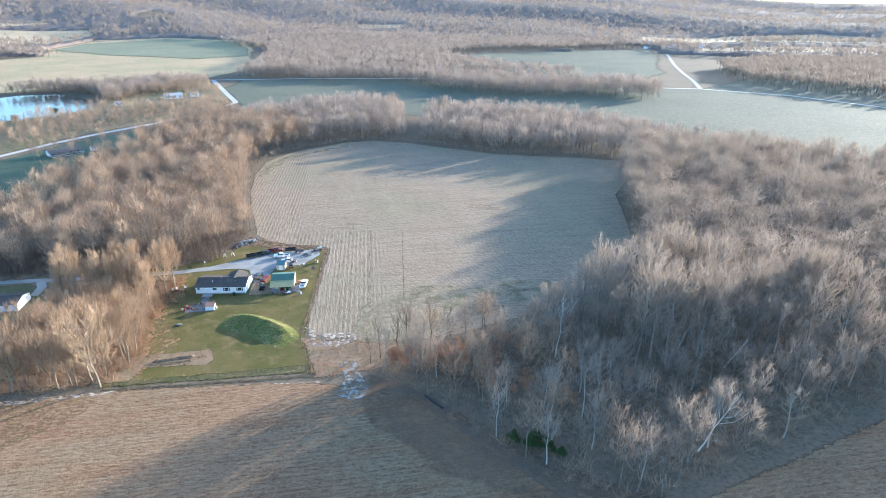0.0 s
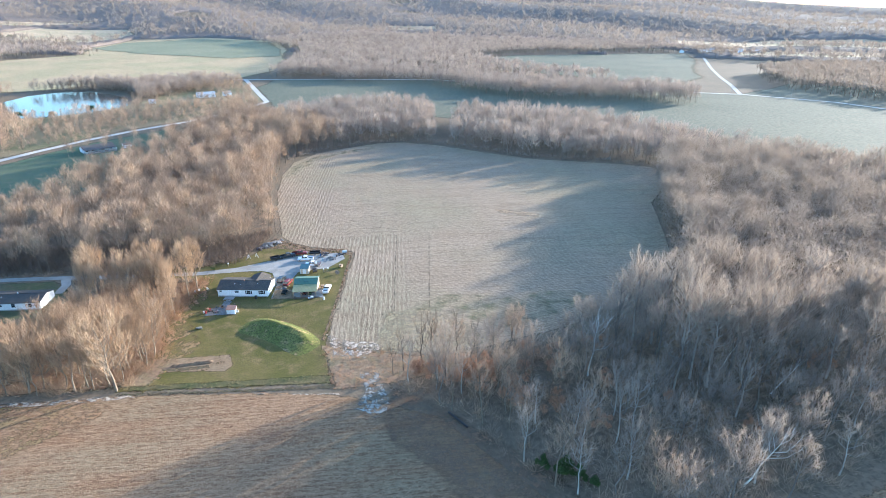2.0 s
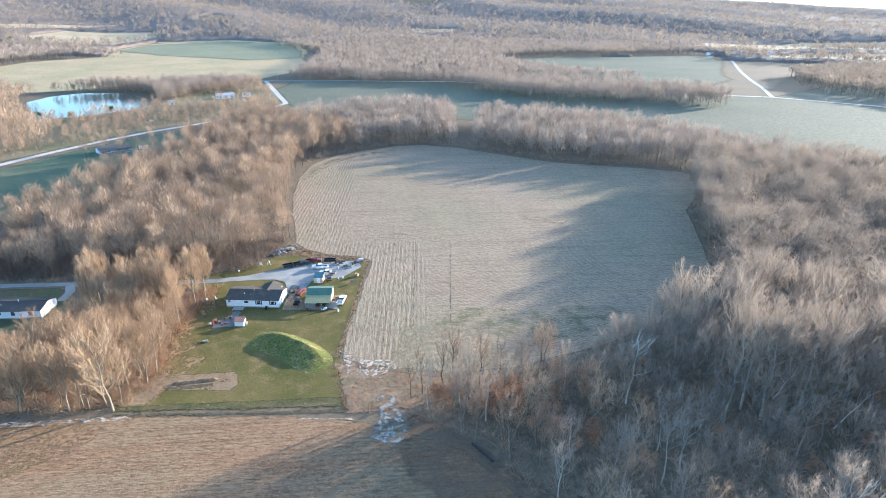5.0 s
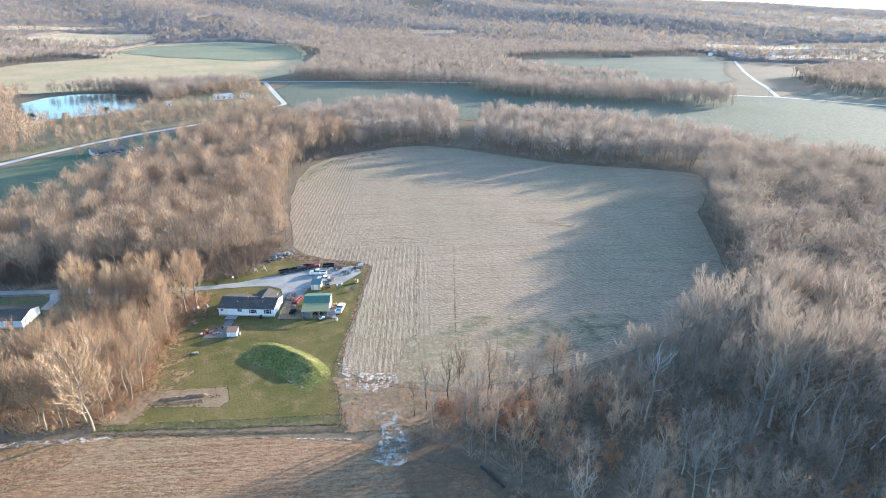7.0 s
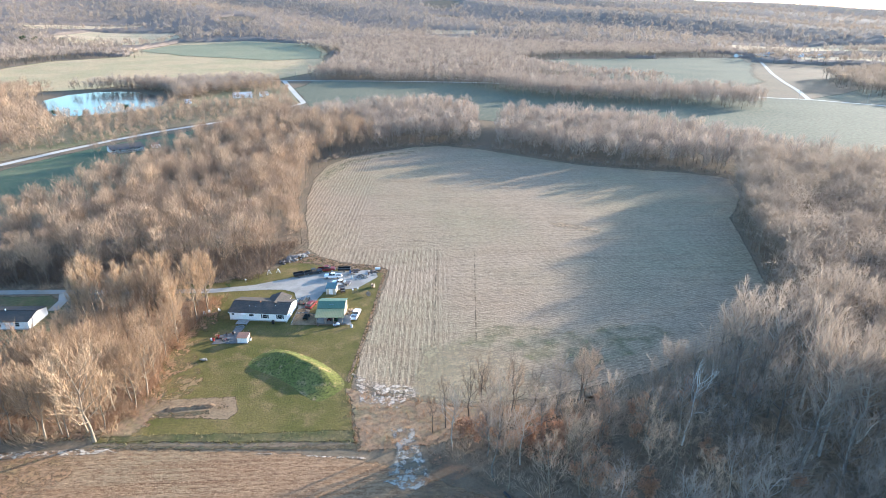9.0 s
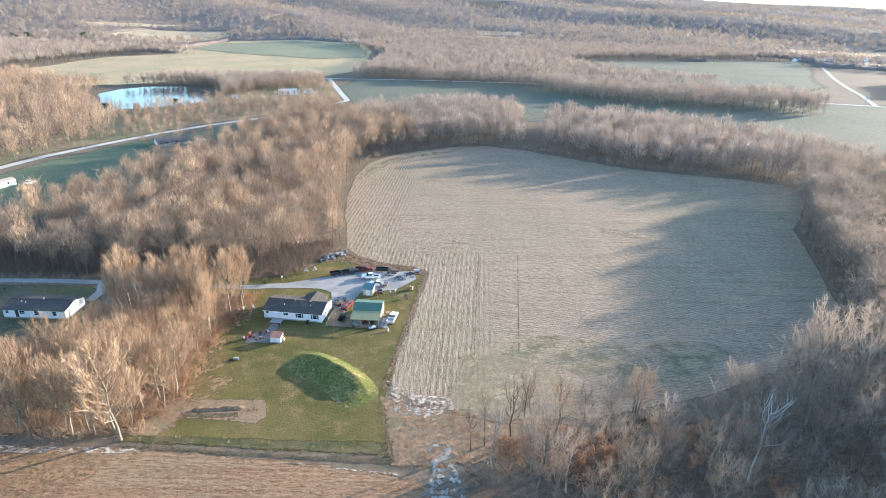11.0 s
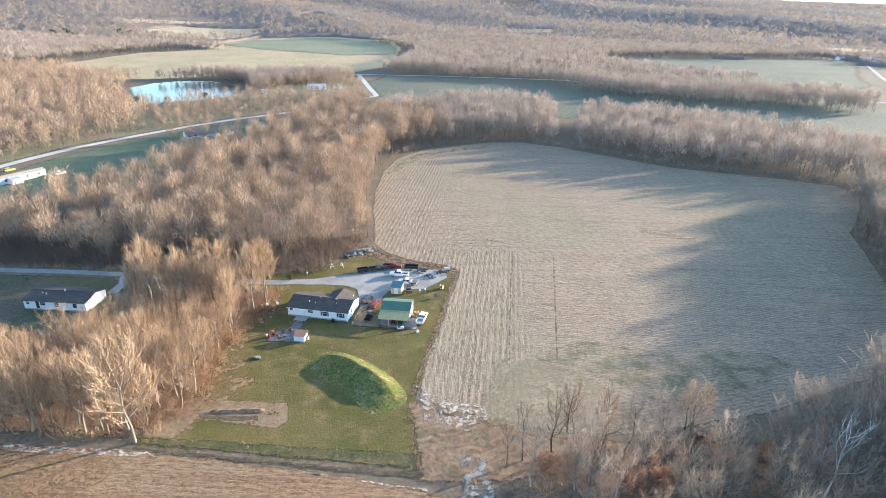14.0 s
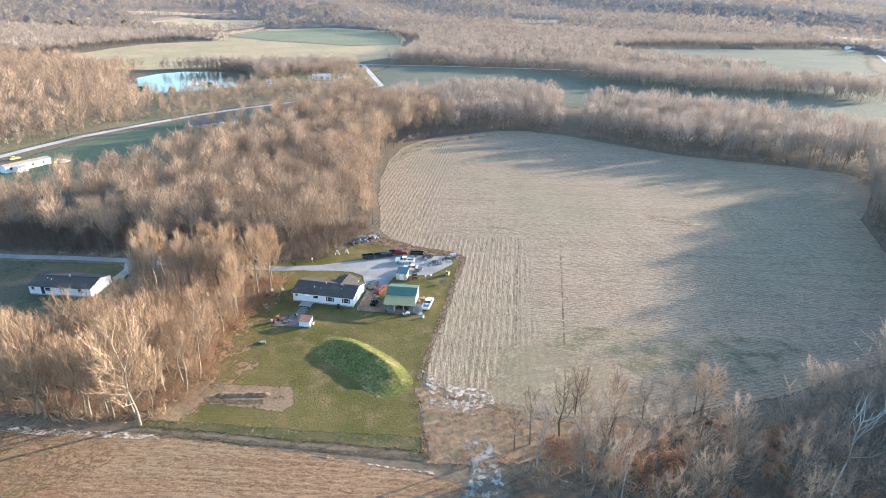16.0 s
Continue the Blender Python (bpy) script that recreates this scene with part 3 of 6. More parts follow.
def tree_shape(seed, h, spread=0.25, clear=0.25, limbs=13, subs=8, twigs=8, lean=0.05, twig_w=0.05, twig_l=1.8, up=0.55, stout=1.0):
    """Trunk and crown of a bare broadleaf tree, base at the origin: limbs climb steeply from the trunk, fork and end in fine upright twigs."""
    rng = np.random.default_rng(seed)
    wob = rng.normal(size=(6, 2)) * 0.014 * h
    z = np.array([-0.02, 0.16, 0.36, 0.56, 0.74, 0.90]) * h
    spine = np.column_stack([wob + (rng.normal(size=2) * lean)[None, :] * z[:, None], z])
    spine[0, :2] *= 0.2
    r0 = (0.008 * h + 0.03) * stout
    trunk = [tube(spine, r0 * np.array([1.4, 1.0, 0.8, 0.55, 0.28, 0.05]), 6)]
    b0, b1, bw = [], [], []
    az = rng.uniform(0, 6.28)
    for i in range(limbs):
        f = (i + rng.uniform()) / limbs
        az += 2.4 + rng.normal() * 0.3
        side = np.array([math.cos(az), math.sin(az), 0.0])
        z0 = h * (clear + (0.76 - clear) * f ** 0.9)
        reach = spread * h * (1 - 0.6 * f ** 1.6) * rng.uniform(0.7, 1.08)
        cap = h * (0.60 + 0.38 * math.sqrt(max(0.0, 1 - (reach / (spread * h * 1.12)) ** 2)))
        z1 = max(z0 + 0.05 * h, min(z0 + reach * (0.75 + 1.2 * f) * rng.uniform(0.8, 1.4) + 0.06 * h, cap))
        a = np.array([np.interp(z0, spine[:, 2], spine[:, c]) for c in range(3)])
        e = np.array([a[0], a[1], z1]) + side * reach
        ln = np.linalg.norm(e - a)
        m = a + (e - a) * 0.5 + side * 0.09 * ln + np.array([0, 0, -0.07 * ln]) + rng.normal(size=3) * 0.03 * ln
        rr = r0 * 0.5 * (1.15 - 0.6 * z0 / h)
        trunk.append(tube([a, m, e], [rr, rr * 0.6, rr * 0.12], 4))
        for s in range(subs):
            g = 0.22 + 0.78 * (s + rng.uniform()) / subs
            q0, q1 = (a, m) if g < 0.5 else (m, e)
            pnt = q0 + (q1 - q0) * (g / 0.5 if g < 0.5 else (g - 0.5) / 0.5)
            sd = unit(unit(q1 - q0) * 0.75 + rng.normal(size=3) * np.array([0.5, 0.5, 0.25]) + np.array([0, 0, up]))
            sl = ln * rng.uniform(0.25, 0.55) * (1.2 - 0.5 * g)
            q = pnt + sd * sl
            b0.append(pnt); b1.append(q); bw.append(twig_w * 1.9)
            for t in range(twigs):
                c = pnt + (q - pnt) * rng.uniform(0.1, 1.0)
                td = unit(sd * 0.7 + rng.normal(size=3) * 0.42 + np.array([0, 0, up]))
                b0.append(c); b1.append(c + td * rng.uniform(0.5, 1.2) * twig_l); bw.append(twig_w * rng.uniform(0.7, 1.4))
    return join(trunk), blades(b0, b1, bw, rng)


def scatter(polys, spacing, seed, holes=(), jitter=0.45):
    """Places in the given areas, roughly evenly spread."""
    rng = np.random.default_rng(seed)
    out = []
    for poly in polys:
        x0, x1 = min(p[0] for p in poly), max(p[0] for p in poly)
        y0, y1 = min(p[1] for p in poly), max(p[1] for p in poly)
        row = 0
        y = y0
        while y < y1:
            x = x0 + (row % 2) * spacing * 0.5
            while x < x1:
                px, py = x + rng.uniform(-jitter, jitter) * spacing, y + rng.uniform(-jitter, jitter) * spacing
                if inside(poly, px, py) and not any(inside(q, px, py) for q in holes):
                    out.append((px, py))
                x += spacing
            y += spacing * 0.87
            row += 1
    return out


def wood_stuff(name, places, protos, sizes, material, label, category, seed, zfun=land):
    """Many trees joined into one mesh of one wood."""
    rng = np.random.default_rng(seed)
    vs, fs, ts, ms, o = [], [], [], [], 0
    for x, y in places:
        v, f, *m = protos[rng.integers(len(protos))]
        s = rng.uniform(*sizes)
        a = rng.uniform(0, 6.28)
        c, n = math.cos(a), math.sin(a)
        w = v * np.array([s * rng.uniform(0.9, 1.15), s * rng.uniform(0.9, 1.15), s])
        w = np.column_stack([w[:, 0] * c - w[:, 1] * n + x, w[:, 0] * n + w[:, 1] * c + y, w[:, 2] + zfun(x, y)])
        vs.append(w)
        fs.append(f + o)
        ts.append(np.full(len(w), rng.uniform()))
        ms.append(m[0] if m else np.zeros(len(f), int))
        o += len(w)
    if not vs:
        return None
    me = arrays_mesh(name, np.concatenate(vs), np.concatenate(fs), material, np.concatenate(ts), M_BARK, np.concatenate(ms))
    return tagged(new(name, me), label, category, kind="stuff")


def tree_things(name, places, kinds, height, label, category, group, seed):
    """Single trees that can be counted: trunk and crown each."""
    rng = np.random.default_rng(seed)
    for x, y in places:
        trunk_me, crown_me = kinds[rng.integers(len(kinds))]
        s = height(x, y) / 17 * rng.uniform(0.82, 1.15)
        t = thing(name, pose(x, y, 0, 0, 0, rng.uniform(0, 360)), label, category, group)
        t.scale = (s * rng.uniform(0.9, 1.1), s * rng.uniform(0.9, 1.1), s)
        new("trunk", trunk_me).parent = t
        new("crown", crown_me).parent = t


def tree_kind(seed, h, bark, twig, **kw):
    (tv, tf), (cv, cf) = tree_shape(seed, h, **kw)
    rng = np.random.default_rng(seed + 77)
    return (arrays_mesh("trunk", tv, tf, bark, np.full(len(tv), rng.uniform())), arrays_mesh("crown", cv, cf, twig, np.full(len(cv), rng.uniform())))


def stand_proto(seed, h, n, w, length, spread=0.2, limbs=8, fork=0.42, up=0.8, stem=0.16, loose=0.055):
    """A bare tree of a wood: steep limbs from a straight stem, clothed in long upright twigs."""
    rng = np.random.default_rng(seed)
    tilt = rng.normal(size=2) * 0.05 * h
    top = np.array([tilt[0], tilt[1], 0.86 * h])
    stems = blades([(0, 0, -0.4)] * 2, [top, top], [stem * 2.0] * 2, rng)
    f = (np.arange(limbs) + rng.uniform(size=limbs)) / limbs
    az = rng.uniform(0, 6.28) + 2.4 * np.arange(limbs) + rng.normal(size=limbs) * 0.3
    z0 = h * (fork + (0.74 - fork) * f)
    reach = spread * h * (1 - 0.6 * f ** 1.6) * rng.uniform(0.7, 1.08, limbs)
    cap = h * (0.58 + 0.36 * np.sqrt(np.maximum(0.0, 1 - (reach / (spread * h * 1.12)) ** 2)))
    z1 = np.maximum(z0 + 0.05 * h, np.minimum(z0 + reach * (0.8 + 1.2 * f) + 0.06 * h, cap))
    a = top[None, :] * (z0 / top[2])[:, None]
    e = np.column_stack([a[:, 0] + np.cos(az) * reach, a[:, 1] + np.sin(az) * reach, z1])
    limb = blades(a, e, np.full(limbs, stem * 1.0), rng)
    k = rng.integers(limbs, size=n)
    u = rng.uniform(0.3, 1.0, n) ** 0.8
    p = a[k] + (e - a)[k] * u[:, None] + rng.normal(size=(n, 3)) * np.array([1, 1, 0.8]) * loose * h
    out = np.column_stack([p[:, 0] - tilt[0] * 0.6, p[:, 1] - tilt[1] * 0.6, np.zeros(n)]) / (spread * h)
    way = out * 0.55 + rng.normal(size=(n, 3)) * 0.30 + np.array([0, 0, up])
    way /= np.linalg.norm(way, axis=1, keepdims=True)
    twig = blades(p - way * length * 0.35, p + way * length * rng.uniform(0.4, 0.9, (n, 1)), w * rng.uniform(0.6, 1.4, n), rng)
    v, fc = join([stems, limb, twig])
    return v, fc, np.repeat((1, 0), (2 + limbs, n))


CLUMP = [(-63, 105), (-57.5, 118), (-58, 125), (-60, 138), (-58, 150), (-57, 170), (-72, 171.5), (-86, 171), (-98, 168), (-90, 152), (-92, 141), (-112, 126), (-150, 117), (-170, 105)]
NEAR_WOOD = [(4, 100), (17, 90), (24, 78), (31, 68), (37, 59), (43, 51), (58, 45), (72, 49), (97, 55), (130, 63), (150, 68), (150, 108), (100, 132), (62, 118), (34, 111), (15, 108)]
RIGHT_WOOD = [(150, 68), (200, 80), (320, 120), (330, 230), (300, 265), (262, 310), (215, 298), (190, 300), (178, 296), (165, 268), (144.5, 235), (131, 200), (119.5, 166), (101, 141), (100, 132), (150, 108)]
LEFT_WOOD = [(-50, 182.5), (-44, 196), (-38, 212), (-44.5, 243), (-48.5, 276), (-49.5, 304), (-46.5, 337), (-33.5, 361), (-16, 373), (-30, 420), (-70, 440), (-104, 510), (-118, 470), (-119, 420), (-130, 345), (-137, 290), (-145, 245),
             (-165, 215), (-215, 200), (-260, 182), (-146, 179), (-100, 179)]
BELT = [(-16, 373), (10, 388), (27, 389), (50, 379), (54, 430), (60, 500), (20, 530), (-20, 515), (-64, 475), (-70, 440), (-30, 420)]
BELT2 = [(61, 371), (80, 355), (105, 334), (131, 324), (155, 316), (177, 304), (190, 300), (262, 310), (230, 335), (225, 362), (195, 412), (172, 442), (124, 472), (84, 480), (70, 430)]
FARBELT = [(-30, 758), (35, 756), (80, 737), (122, 652), (163, 600), (206, 580), (249, 567), (292, 560), (317, 540), (352, 548), (362, 606), (355, 628), (300, 660), (235, 694), (163, 734), (100, 764), (33, 776), (-38, 782)]
TREE_ISLAND = [(-122, 802), (-40, 796), (33, 790), (100, 780), (163, 752), (175, 768), (77, 830), (0, 846), (-85, 865), (-115, 905)]
POND = [(-286, 509), (-326, 558), (-352, 607), (-351, 648), (-334, 674), (-299, 680), (-268, 655), (-243, 624), (-225, 573), (-240, 541), (-265, 520)]
POND_WOOD = [(-262, 262), (-246, 300), (-238, 345), (-222, 382), (-240, 440), (-285, 490), (-330, 530), (-350, 590), (-365, 650), (-420, 660), (-520, 740), (-650, 740), (-700, 600), (-560, 350), (-400, 200), (-330, 178)]
HOMES = [(-222, 560), (-190, 556), (-150, 600), (-122, 612), (-122, 668), (-190, 655), (-225, 610)]
POND_BRUSH = [(-215, 392), (-198, 424), (-177, 457), (-146, 494), (-122, 540), (-110, 590), (-130, 690), (-165, 780), (-260, 760), (-330, 700), (-360, 680), (-336, 682), (-299, 688), (-262, 664), (-238, 630), (-220, 570), (-234, 532), (-260, 508), (-290, 500), (-240, 445)]
LEFT_RIDGE = [(-600, 800), (-606, 853), (-612, 1044), (-597, 1160), (-512, 1182), (-500, 1212), (-640, 1270), (-800, 1330), (-1000, 1420), (-1500, 1600), (-1900, 1500), (-1100, 500), (-650, 740)]
FAR_MID = [(-115, 905), (-85, 865), (0, 850), (80, 840), (170, 775), (245, 720), (310, 690), (330, 735), (250, 860), (195, 1110), (317, 1205), (526, 1245), (740, 1270), (760, 1360), (700, 1500), (0, 1800), (-280, 1570), (-140, 1350), (-110, 1114)]
RIGHT_CLOUD = [(520, 640), (545, 720), (600, 830), (760, 900), (900, 860), (1100, 800), (1000, 560), (700, 300), (600, 430), (545, 560)]

upright_kinds = [tree_kind(s, 17, M_BARK, M_TWIG_WARM, spread=0.19, clear=0.2, limbs=18, subs=9, twigs=9, up=0.7, twig_l=1.8, twig_w=0.05) for s in (1, 2, 3)]
near_kinds = [tree_kind(s, 17, M_BARK, M_TWIG_WARM, spread=0.27, clear=0.2, limbs=17, subs=10, twigs=9, twig_w=0.048, twig_l=1.7, up=0.5) for s in (4, 5, 6, 7)]
brown_kinds = [tree_kind(s, 17, M_BARK, M_TWIG, spread=0.21, clear=0.34, limbs=13, subs=8, twigs=9, twig_w=0.046, twig_l=1.4, up=0.35) for s in (8, 9, 10)]
grey_kinds = [tree_kind(s, 17, M_GREYBARK, M_TWIG_ASH, spread=0.23, clear=0.32, limbs=15, subs=9, twigs=9, twig_w=0.05, twig_l=1.3, up=0.28) for s in (11, 12, 13, 14)] + [
    tree_kind(15, 17, M_PALEBARK, M_TWIG_ASH, spread=0.21, clear=0.38, limbs=12, subs=8, twigs=8, twig_w=0.045, twig_l=1.4, up=0.3)]
mids = [stand_proto(s, 20, 390, 0.115, 2.1, 0.18 + 0.012 * (s % 4), 11, fork=0.33, up=0.75, loose=0.05) for s in range(21, 29)]
crowns = [stand_proto(s, 20, 400, 0.125, 1.6, 0.195 + 0.012 * (s % 4), 12, fork=0.34, up=0.38, loose=0.062) for s in range(81, 88)]
lows = [stand_proto(s, 18, 160, 0.23, 2.5, 0.21, 10, fork=0.2, up=0.7, loose=0.055) for s in range(31, 37)]
fars = [stand_proto(s, 18, 34, 0.62, 3.6, 0.27, 5, stem=0.26) for s in range(41, 47)]
dist = [stand_proto(s, 18, 15, 1.1, 4.4, 0.36, 2, stem=0.3, loose=0.1) for s in range(51, 57)]


def grove_height(x, y):
    """Tall and close by the driveway, lower in the middle, bushes towards the neighbouring house."""
    if x < -92:
        return min(15.5, max(3.2, (150 - y) * 0.42)) if y < 150 else 4.0
    return 17.0 if y > 147 else 11.5 if y > 128 else 15.0


def wood_height(x, y):
    """Slender edge trees, old tall ones well inside."""
    return 15.5 + 9.0 * smooth(62, 84, x) * smooth(72, 92, y)


grove = [p for p in scatter([CLUMP], 5.0, 1) if p[1] < 166]
tree_things("bare_tree", [p for p in grove if p[1] > 147], upright_kinds, grove_height, "leafless tan-twigged tree in a dense grove", "tree", "grove beside the yard", 2)
tree_things("bare_tree", [p for p in grove if p[1] <= 147], near_kinds, grove_height, "leafless tan-twigged tree in a loose grove", "tree", "grove beside the yard", 48)
near_wood = scatter([NEAR_WOOD], 7.2, 3)
tree_things("bare_tree", [p for p in near_wood if p[0] > 58], grey_kinds, wood_height, "leafless grey tree in a shaded wood", "tree", "wood by the field corner", 4)
tree_things("bare_tree", [p for p in near_wood if p[0] <= 58], brown_kinds + grey_kinds[3:], wood_height, "slender leafless brown tree at the wood's edge", "tree", "wood by the field corner", 53)
wood_stuff("bare_wood", [p for p in scatter([RIGHT_WOOD], 6.7, 5) if p[0] > 232], lows, (0.75, 1.2), M_TWIG_GREY, "dense leafless grey-brown wood far from the field", "woods", 47)
wood_stuff("bare_wood", [p for p in scatter([RIGHT_WOOD], 6.7, 5) if p[0] <= 232], crowns, (0.75, 1.2), M_TWIG_GREY, "dense leafless grey-brown wood in shade", "woods", 6)
wood_stuff("bare_wood", scatter([[(119.5, 164), (131, 199), (144.5, 234), (165, 267), (178, 295), (196, 297), (180, 266), (160, 232), (146, 196), (134, 160)]], 5.6, 45), crowns, (0.85, 1.15), M_TWIG_GREY, "dense leafless trees along the field's edge", "woods", 46)
wood_stuff("bare_wood", scatter([LEFT_WOOD], 6.5, 7), mids, (0.6, 1.15), M_TWIG, "dense leafless tan wood behind the farmyard", "woods", 8)
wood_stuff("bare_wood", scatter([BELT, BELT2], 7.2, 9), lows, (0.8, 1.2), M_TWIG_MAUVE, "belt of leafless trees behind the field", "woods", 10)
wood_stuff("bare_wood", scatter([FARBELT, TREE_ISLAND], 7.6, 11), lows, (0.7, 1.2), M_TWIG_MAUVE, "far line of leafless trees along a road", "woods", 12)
wood_stuff("bare_wood", scatter([POND_WOOD], 9.6, 13), lows, (0.6, 1.2), M_TWIG, "leafless tan woodland by the pond", "woods", 14)
wood_stuff("brushy_wood", scatter([POND_BRUSH], 9.0, 15, holes=(POND, HOMES)), lows, (0.3, 0.8), M_TWIG, "leafless brush and small trees around the pond", "woods", 16)
wood_stuff("far_wood", scatter([LEFT_RIDGE, FAR_MID], 11.5, 17), fars, (0.8, 1.2), M_TWIG_MAUVE, "far leafless woodland across the valley", "woods", 18)
wood_stuff("far_wood", scatter([RIGHT_CLOUD], 9.0, 19), fars, (0.8, 1.1), M_TWIG_GREY, "far leafless woodland beside the lane", "woods", 20)
OPEN_FAR = (*FAR_OPEN, *HAY, FAR_MID, LEFT_RIDGE)


def hill_canopy():
    """Undergrowth and lower crowns of the far wooded hills, open where fields lie."""
    rng = np.random.default_rng(21)
    na, rows, r = 430, [], 1310.0
    while r < 4700:
        rows.append(r)
        r += 8.0 * (r / 1300) ** 1.35
    ang, rad = np.meshgrid(np.linspace(-0.95, 0.88, na), np.array(rows))
    x, y = rad * np.sin(ang), rad * np.cos(ang)
    x, y = x + rng.normal(size=x.shape) * 1.0, y + rng.normal(size=x.shape) * 1.0
    cell = 16.0
    cx, cy = np.floor(x / cell), np.floor(y / cell)
    top = np.zeros_like(x)
    for dx in (-1, 0, 1):
        for dy in (-1, 0, 1):
            gx, gy = cx + dx, cy + dy
            h1 = np.modf(np.abs(np.sin(gx * 12.9898 + gy * 78.233) * 43758.5453))[0]
            h2 = np.modf(np.abs(np.sin(gx * 39.346 + gy * 11.135) * 24634.6345))[0]
            h3 = np.modf(np.abs(np.sin(gx * 73.156 + gy * 52.235) * 15731.743))[0]
            d = np.hypot(x - (gx + 0.15 + 0.7 * h1) * cell, y - (gy + 0.15 + 0.7 * h2) * cell)
            top = np.maximum(top, (3.5 + 3.5 * h3) * np.sqrt(np.maximum(0.0, 1 - (d / (cell * 0.85)) ** 2)))
    top = np.maximum(top, 1.5) + rng.normal(size=top.shape) * 0.8
    v = np.empty((x.size, 3))
    for i, (px, py, t, pr) in enumerate(zip(x.ravel(), y.ravel(), top.ravel(), rad.ravel())):
        gap = noise.noise(Vector((px / 420, py / 420, 3)))
        bare = gap > 0.5 or (pr < 2300 and any(inside(q, px, py) for q in OPEN_FAR))
        v[i] = (px, py, land(px, py) + (-1.5 if bare or i < na else t))
    k = np.arange(x.size).reshape(x.shape)
    q = np.stack([k[:-1, :-1], k[:-1, 1:], k[1:, 1:], k[1:, :-1]], -1).reshape(-1, 4)
    f = np.concatenate([q[:, (0, 2, 1)], q[:, (0, 3, 2)]])
    me = arrays_mesh("hill_wood", v, f, M_CANOPY)
    return tagged(new("hill_wood", me), "brown understorey of distant hill woods", "woods", kind="stuff")


hill_canopy()
hill_places = []
rng_h = np.random.default_rng(21)
for _ in range(20000):
    a, r = rng_h.uniform(-0.95, 0.88), 1300 + 2600 * rng_h.uniform() ** 1.2
    x, y = r * math.sin(a), r * math.cos(a)
    if noise.noise(Vector((x / 420, y / 420, 3))) > 0.5 or any(inside(q, x, y) for q in OPEN_FAR):
        continue
    hill_places.append((x, y))
wood_stuff("far_wood", hill_places, dist, (0.9, 1.35), M_TWIG_GREY, "leafless woodland over distant hills", "woods", 22)

wood_stuff("bare_wood", [(-186, 362), (-176, 369), (-168, 375), (-160, 379), (-152, 388), (-190, 386), (-172, 392), (-158, 398), (-180, 356), (-165, 366), (-240, 330), (-226, 372), (-205, 410)], mids, (0.5, 0.8), M_TWIG,
           "few leafless yard trees beside a porch", "woods", 32)
# brush under and between the trees
def brush_shape(seed, h, n=60, w=0.10):
    rng = np.random.default_rng(seed)
    base = np.column_stack([rng.normal(size=(n, 2)) * 0.35 * h, np.zeros(n) - 0.05])
    d = np.column_stack([base[:, :2] * 0.5 + rng.normal(size=(n, 2)) * 0.35 * h, rng.uniform(0.35, 1.0, n) * h])
    return blades(base, base + d, rng.uniform(0.4, 1.0, n) * w, rng)


brushes = [brush_shape(s, 2.6) for s in range(61, 66)]
wood_stuff("underbrush", scatter([CLUMP], 3.0, 23), brushes, (0.5, 1.2), M_TWIG_WARM, "tangled dry brush beneath the grove", "underbrush", 24)
wood_stuff("underbrush", scatter([[(-62, 106), (-56.5, 118), (-57, 125), (-59, 138), (-57, 150), (-56, 169), (-60, 170), (-62, 150), (-64, 138), (-61, 122), (-66, 107)]], 1.9, 51), brushes, (0.4, 1.1), M_RUST_WEED, "rusty brush along the grove's sunny edge", "underbrush", 52)
wood_stuff("underbrush", scatter([NEAR_WOOD], 3.7, 25), brushes, (0.4, 1.2), M_TWIG, "tangled dry brush beneath the wood", "underbrush", 26)
wood_stuff("underbrush", scatter([[(-52, 181), (-45, 194), (-40, 212), (-46, 243), (-51, 276), (-53, 304), (-56, 304), (-54, 276), (-50, 243), (-45, 214), (-52, 200), (-64, 182), (-100, 180), (-146, 180.5), (-146, 177.8), (-62, 178.4)]], 2.6, 27),
           brushes, (0.4, 1.0), M_TWIG, "rusty brush along the wood's edge", "underbrush", 28)
# extra brush in dark twigs, its colour standing in for shade between the trunks
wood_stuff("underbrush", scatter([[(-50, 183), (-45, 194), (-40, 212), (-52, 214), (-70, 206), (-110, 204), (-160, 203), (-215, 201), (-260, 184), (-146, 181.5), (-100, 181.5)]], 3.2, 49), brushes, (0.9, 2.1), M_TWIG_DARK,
           "added understorey, dark-coloured to deepen the wood front's shade", "underbrush", 50)
shrubs = [stand_proto(s, 3.0, 26, 0.16, 1.1, 0.5, 5, 0.1, stem=0.06, loose=0.12) for s in range(66, 70)]
wood_stuff("underbrush", scatter([POND_BRUSH, [(-268, 255), (-250, 298), (-243, 340), (-228, 380), (-218, 396), (-250, 440), (-275, 400), (-290, 320), (-300, 250)]], 6.0, 33, holes=(POND, HOMES)), shrubs, (0.6, 1.6), M_TWIG,
           "tan bushes between the road and the pond", "underbrush", 34)
EDGE = [(-46, 337), (-33, 360), (-15.5, 372), (10, 387), (28, 388), (51, 378), (79, 354), (105, 333), (131, 323), (155, 315), (176, 303), (165, 265), (144, 235), (131, 200), (119, 166), (123, 166), (135, 200), (148, 235), (169, 265), (180, 306),
        (156, 319), (132, 327), (106, 337), (81, 358), (52, 382), (29, 392), (9, 391), (-18, 376), (-36, 363), (-49, 338)]
wood_stuff("underbrush", scatter([EDGE], 2.8, 35), shrubs, (0.5, 1.3), M_TWIG_GREY, "low brush along the far edge of the field", "underbrush", 36)
weeds = [brush_shape(s, 1.0, 14, 0.16) for s in range(71, 75)]
